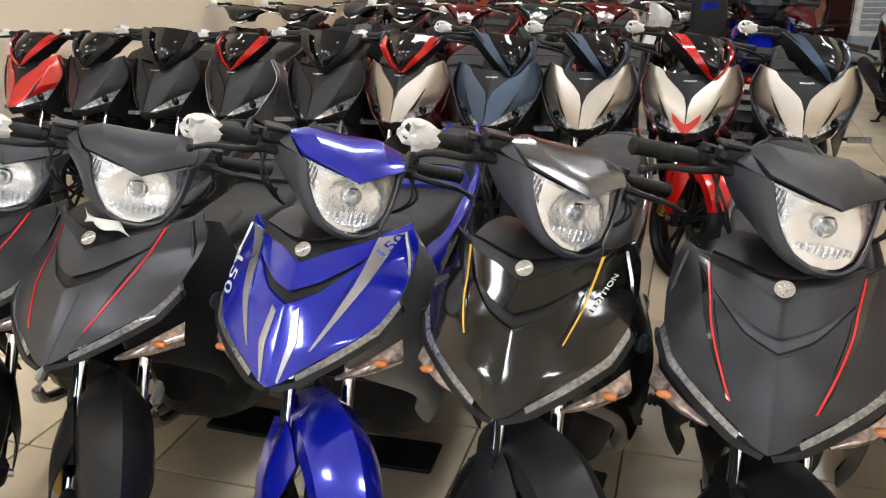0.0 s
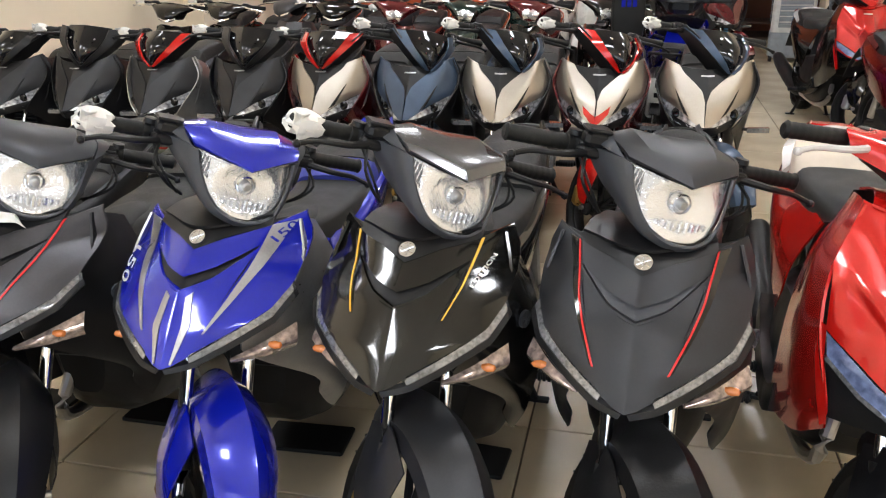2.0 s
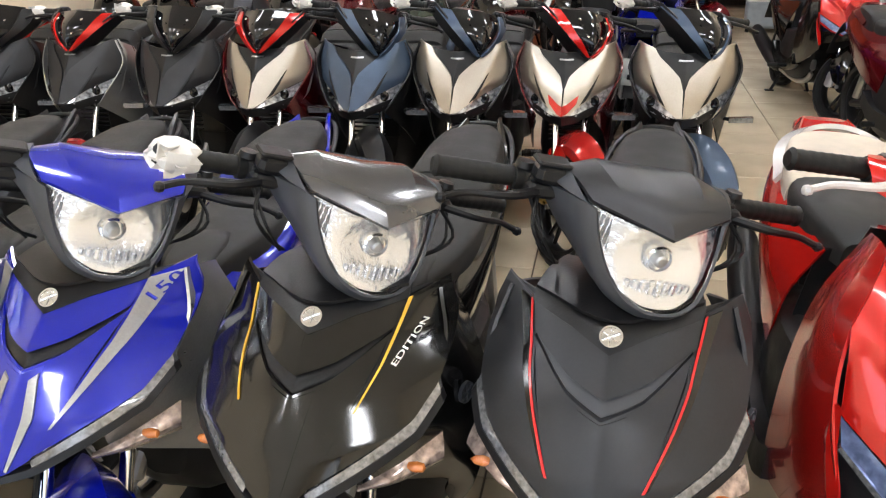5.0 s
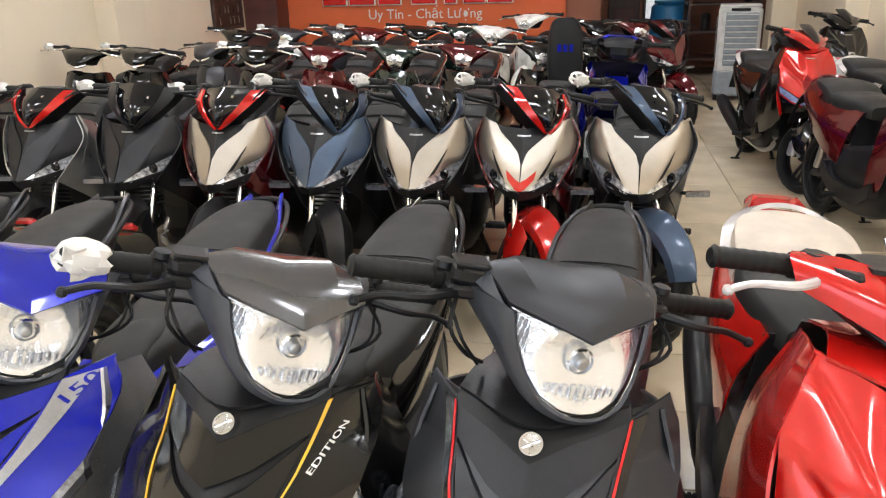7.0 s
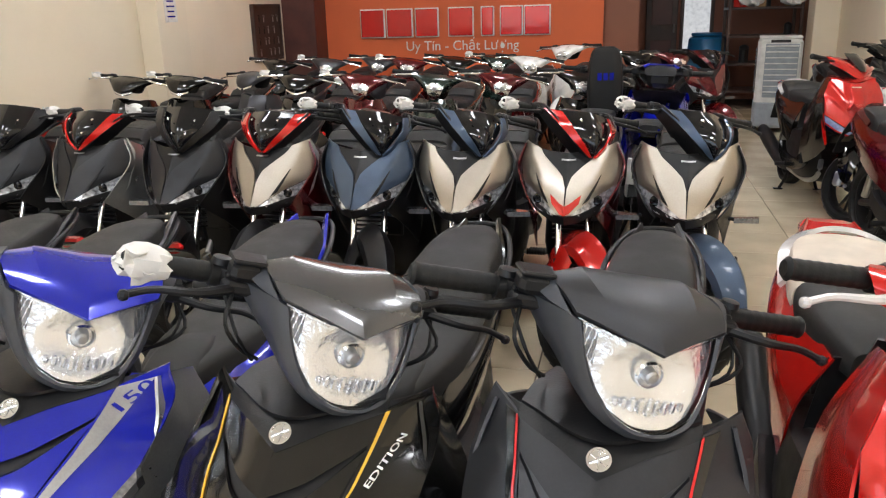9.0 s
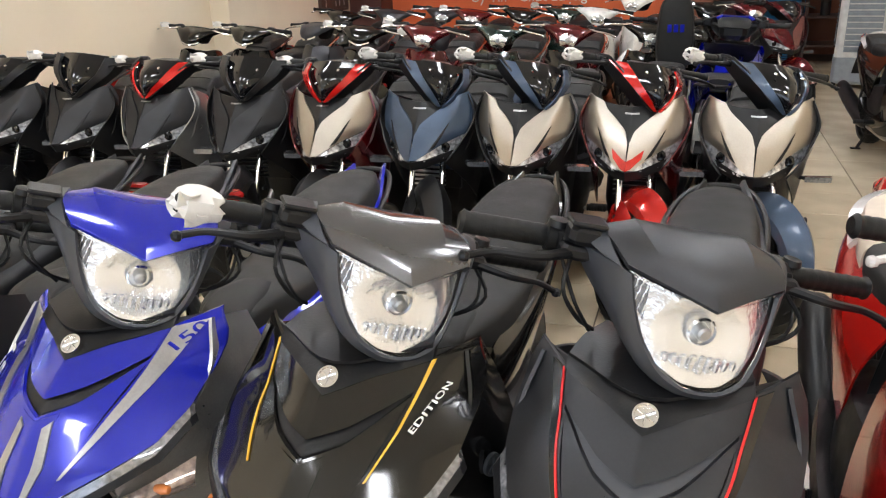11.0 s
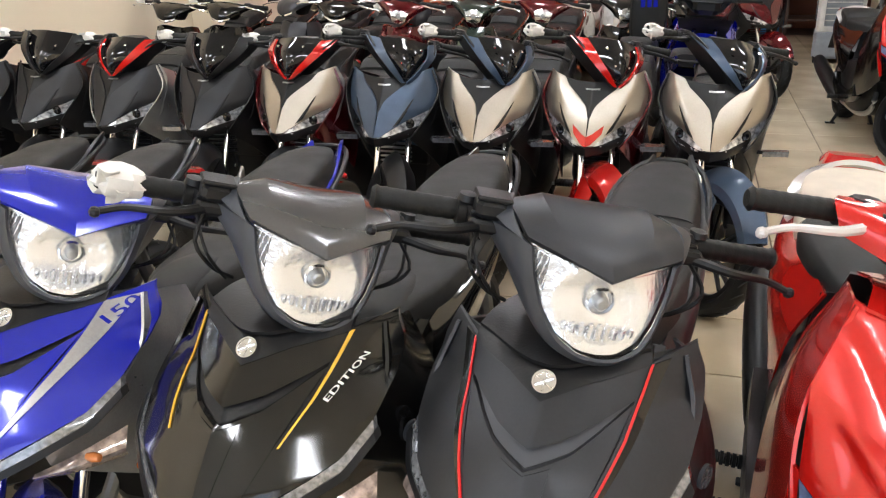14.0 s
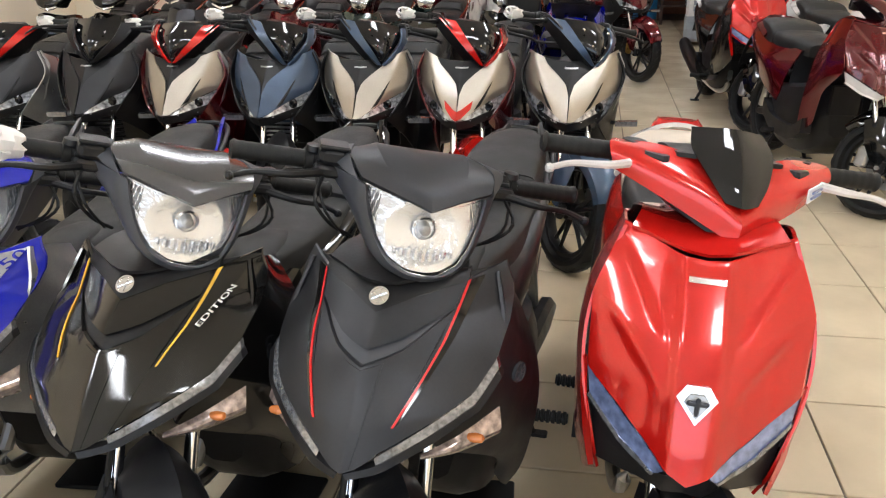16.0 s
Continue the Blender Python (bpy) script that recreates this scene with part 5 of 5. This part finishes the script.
# child seat on the black bike's saddle
booster = thing("child_seat", "black padded child seat with high backrest on a saddle", "child seat")


def slab_ring(z, w, y0, y1):
    return [(-w, y0 + 0.02, z), (-w * 0.85, y0, z), (0, y0 - 0.008, z), (w * 0.85, y0, z), (w, y0 + 0.02, z), (w, y1, z), (0, y1 + 0.01, z), (-w, y1, z)]


part("backrest", Shape().hull([slab_ring(0.74, 0.105, 0, 0.06), slab_ring(0.9, 0.115, 0, 0.07), slab_ring(1.06, 0.105, 0.01, 0.07), slab_ring(1.14, 0.085, 0.02, 0.07), slab_ring(1.17, 0.05, 0.03, 0.06)], 4, su=2), RUBBER, booster)
part("base_cushion", Shape().box((0, 0.17, 0.755), (0.2, 0.24, 0.07), 0.02), RUBBER, booster)
for k in range(3):
    part("blue_print", Shape().box((-0.04 + 0.04 * k, -0.008, 0.975), (0.028, 0.008, 0.05), 0.002), BLUE, booster, "blue bar of an unreadable print")
booster.matrix_basis = pose(0.06, 5.95, 0.0, 0, 0, 4)

# torn tissue left on the grey bike's cowl
scrap = thing("tissue_scrap", "torn white tissue lying on a grey motorbike", "tissue")
rng = random.Random(3)
rows = [[(-0.06 + 0.024 * i, 0.012 * math.sin(i * 1.7 + j), 0.01 + 0.011 * j + rng.uniform(-0.006, 0.006) - 0.004 * i) for i in range(6)] for j in range(3)]
part("sheet", Shape().loft(rows, 3, 3, 0.0015), PAPER, scrap)
scrap.matrix_basis = pose(-1.215, 1.335, 0.875, 0, 0, -8)

# thin black pads on the floor below the front row's stands
pad_shape = Shape().box((0, 0, 0.009), (0.26, 0.14, 0.014), 0.004)
for x in (-1.76, -1.28, -0.77, -0.28, 0.24):
    mt = solid("rubber_mat", pad_shape, RUBBER, "thin black pad on the tiled floor", "mat", "rubber mats")
    mt.matrix_basis = pose(x, 1.86 + 0.03 * math.sin(x * 9), 0.002, 0, 0, 4 * math.sin(x * 5))

# ---- sign, boards and back of the shop ----
sign = thing("wall_sign", "red raised sign bars with white edges on orange wall", "sign")
xs = [-3.02, -2.66, -2.30, -1.86, -1.52, -1.22, -0.90]
ws = [0.30, 0.32, 0.28, 0.30, 0.14, 0.26, 0.30]
for x, w in zip(xs, ws):
    slab = part("sign_bar", Shape().box((x, Y1 - 0.035, 1.275), (w, 0.03, 0.33), 0.006), RED, sign)
    part("bar_edge", Shape().box((x, Y1 - 0.018, 1.275), (w + 0.03, 0.025, 0.36), 0.006), WHITE, slab, "white edge of a sign bar")
tag = lettering("Uy Tín - Chất Lương", 0.17, 0.004)
reach = max(p[0] for p in tag.v)
tag.box((reach * 0.715, 0, -0.028), (0.018, 0.008, 0.018), 0.004)
tag.turn(Matrix.Translation((-1.86, Y1 - 0.008, 0.93)))
part("tagline", tag, WHITE, sign, "white lettering Uy Tín - Chất Lượng")

board = thing("key_board", "dark wooden board hung with keys on the wall", "key board")
part("panel", Shape().box((X0 + 0.02, 9.62, 1.22), (0.03, 0.72, 0.62), 0.006), WOOD, board)
for zz in (0.905, 1.535):
    part("frame_rail", Shape().box((X0 + 0.028, 9.62, zz), (0.05, 0.76, 0.03), 0.006), WOOD, board)
for yy in (9.25, 9.99):
    part("frame_post", Shape().box((X0 + 0.028, yy, 1.22), (0.05, 0.03, 0.62), 0.006), WOOD, board)
rng = random.Random(5)
for r in range(4):
    for k in range(5):
        if rng.random() < 0.85:
            y, z = 9.36 + 0.13 * k + rng.uniform(-0.02, 0.02), 1.42 - 0.13 * r
            key = Shape().tube([(X0 + 0.03, y, z), (X0 + 0.055, y, z), (X0 + 0.05, y, z - 0.02)], 0.003, 6, 2)
            key.box((X0 + 0.048, y + rng.uniform(-0.01, 0.01), z - 0.05), (0.006, 0.022, 0.055), 0.003)
            part("key", key, STEEL if rng.random() < 0.6 else RUBBER, board)
notice = thing("notice", "white paper notice with unreadable blue lines", "notice")
part("sheet", Shape().box((X0 + 0.203, 7.22, 1.53), (0.004, 0.20, 0.28)), WHITE, notice)
for k in range(5):
    part("print_line", Shape().box((X0 + 0.206, 7.22, 1.62 - 0.045 * k), (0.003, 0.13 - 0.02 * (k % 2), 0.014)), BLUE, notice)

# evaporative air cooler
cooler = thing("air_cooler", "grey white evaporative air cooler with slatted grilles on castors", "air cooler")
part("cabinet", Shape().box((0, 0, 0.66), (0.46, 0.40, 0.72), 0.03), COOLERWHITE, cooler)
part("water_tank", Shape().box((0, 0, 0.20), (0.48, 0.42, 0.30), 0.03), COOLERGREY, cooler)
part("top_panel", Shape().box((0, 0, 1.035), (0.44, 0.38, 0.03), 0.01), COOLERWHITE, cooler)
gr = part("grille", Shape().box((0.02, -0.198, 0.68), (0.34, 0.012, 0.58), 0.004), COOLERGREY, cooler)
for k in range(18):
    part("slat", Shape().box((0.02, -0.209, 0.42 + 0.031 * k), (0.33, 0.014, 0.012), 0.003), COOLERWHITE if k % 2 else COOLERGREY, gr)
sg = part("side_grille", Shape().box((-0.232, 0, 0.68), (0.012, 0.27, 0.5), 0.004), PLASTIC, cooler)
for k in range(12):
    part("slat", Shape().box((-0.241, 0, 0.46 + 0.04 * k), (0.012, 0.27, 0.012), 0.003), COOLERGREY, sg)
part("control_strip", Shape().box((0, -0.207, 1.0), (0.2, 0.012, 0.03), 0.004), PLASTIC, cooler)
for sx in (-1, 1):
    for sy in (-1, 1):
        part("castor", Shape().lathe([(-0.02, 0.0), (-0.02, 0.035), (-0.012, 0.04), (0.012, 0.04), (0.02, 0.035), (0.02, 0.0)], (sx * 0.20, sy * 0.17, 0.04), "x", 18).box((sx * 0.20, sy * 0.17, 0.075), (0.05, 0.05, 0.03), 0.006), RUBBER, cooler)
cooler.matrix_basis = pose(1.86, 10.1, 0, 0, 0, -8)

# back door, drum and shelf rack
door = thing("door_1", "dark brown wooden door standing open at the back", "door", kind="structure")
part("leaf", Shape().box((0.68, YB - 0.06, 1.02), (0.46, 0.05, 2.04), 0.01), WOOD, door)
for zz in (0.55, 1.45):
    part("door_panel", Shape().box((0.68, YB - 0.09, zz), (0.30, 0.02, 0.68), 0.012), BROWN, door)
part("door_handle", Shape().tube([(0.86, YB - 0.13, 1.0), (0.86, YB - 0.13, 1.12)], 0.01, 8, 1), STEEL, door)
frame1 = solid("door_frame", Shape().box((0.975, YB - 0.02, 1.05), (0.05, 0.1, 2.1), 0.008).box((1.405, YB - 0.02, 1.05), (0.05, 0.1, 2.1), 0.008).box((1.19, YB - 0.02, 2.10), (0.48, 0.1, 0.06), 0.008), WOOD, "dark wooden frame of the back doorway", "door frame", kind="structure")
drum = thing("water_drum", "blue plastic drum standing in the back passage", "drum")
part("body", Shape().lathe([(0.0, 0.0), (0.0, 0.24), (0.05, 0.27), (0.3, 0.28), (0.33, 0.29), (0.36, 0.28), (0.62, 0.28), (0.65, 0.29), (0.68, 0.28), (0.92, 0.26), (0.95, 0.22)], (0, 0, 0), "z", 30), DRUM, drum)
part("lid", Shape().lathe([(0.94, 0.0), (0.96, 0.22), (0.98, 0.23), (1.0, 0.22), (1.0, 0.0)], (0, 0, 0), "z", 30), DRUM, drum)
drum.matrix_basis = pose(1.32, 12.75, 0.0)

rack = thing("shelf_rack", "dark metal shelf rack along the back wall", "shelf")
for x in (1.50, 2.40):
    for y in (11.9, 12.4):
        part("post", Shape().box((x, y, 1.1), (0.04, 0.04, 2.2), 0.004), WOOD, rack)
for k in range(6):
    part("shelf", Shape().box((1.95, 12.15, 0.25 + 0.36 * k), (0.94, 0.56, 0.03), 0.004), WOOD, rack)
kinds = [("cardboard_box", CARD, "brown cardboard box on the shelf rack"), ("parts_bag", PAPER, "crumpled white bag on the shelf rack"), ("oil_can", RUBBER, "black oil can on the shelf rack"), ("tool_box", RED, "red tool box on the shelf rack")]
for k in range(22):
    lvl, x = rng.randrange(1, 6), rng.uniform(1.58, 2.32)
    name, mat, words = kinds[rng.choice((0, 0, 1, 2, 2, 2, 3))]
    w, h = rng.uniform(0.08, 0.2), rng.uniform(0.08, 0.22)
    o = new(name, None)
    tagged(o, words, name.replace("_", " "), "clutter on the rack")
    base = 0.267 + 0.36 * lvl
    y = 12.0 + rng.uniform(-0.05, 0.15)
    if name == "oil_can":
        part("can", Shape().lathe([(0, 0), (0, w * 0.4), (h, w * 0.4), (h + 0.02, w * 0.2), (h + 0.03, 0)], (0, 0, 0), "z", 14), mat, o)
    elif name == "parts_bag":
        b = tissue(k, (0, 0, 0), w * 0.6)
        low = min(p[2] for p in b.v)
        part("bag", b.turn(Matrix.Translation((0, 0, -low))), mat, o)
    else:
        part("box", Shape().box((0, 0, h / 2), (w, 0.16, h), 0.006), mat, o)
        part("flap", Shape().box((0, 0, h + 0.003), (w * 0.95, 0.15, 0.005), 0.001), mat, o)
    o.matrix_basis = pose(x, y, base, 0, 0, rng.uniform(-20, 20))

# ---- floor tiles ----
PITCH = 0.45
tile_mesh = mesh_of(Shape().box((0, 0, -0.004), (PITCH - 0.006, PITCH - 0.006, 0.012), 0.0025), "tile", TILE)
rest = Shape()
count = 0
x = 1.235 - PITCH * 12 + PITCH / 2
columns = []
while x - PITCH / 2 < X1:
    columns.append(x)
    x += PITCH
ys = [2.045 - PITCH * 13 + PITCH / 2 + PITCH * k for k in range(36)]
for y in ys:
    for x in columns:
        if x - PITCH / 2 < X0 - 0.3 or y < Y0 or y > YB:
            continue
        if 0.8 < y < 9.6 and count < 300 and x > -3.9:
            t = new("tile", tile_mesh)
            t.location, t.rotation_euler = (x, y, 0), (0, 0, 0)
            t.parent = floor
            count += 1
        else:
            rest.box((x, y, -0.004), (PITCH - 0.006, PITCH - 0.006, 0.012), 0.0025)
part("tile_field", rest, TILE, floor)["kind"] = "stuff"
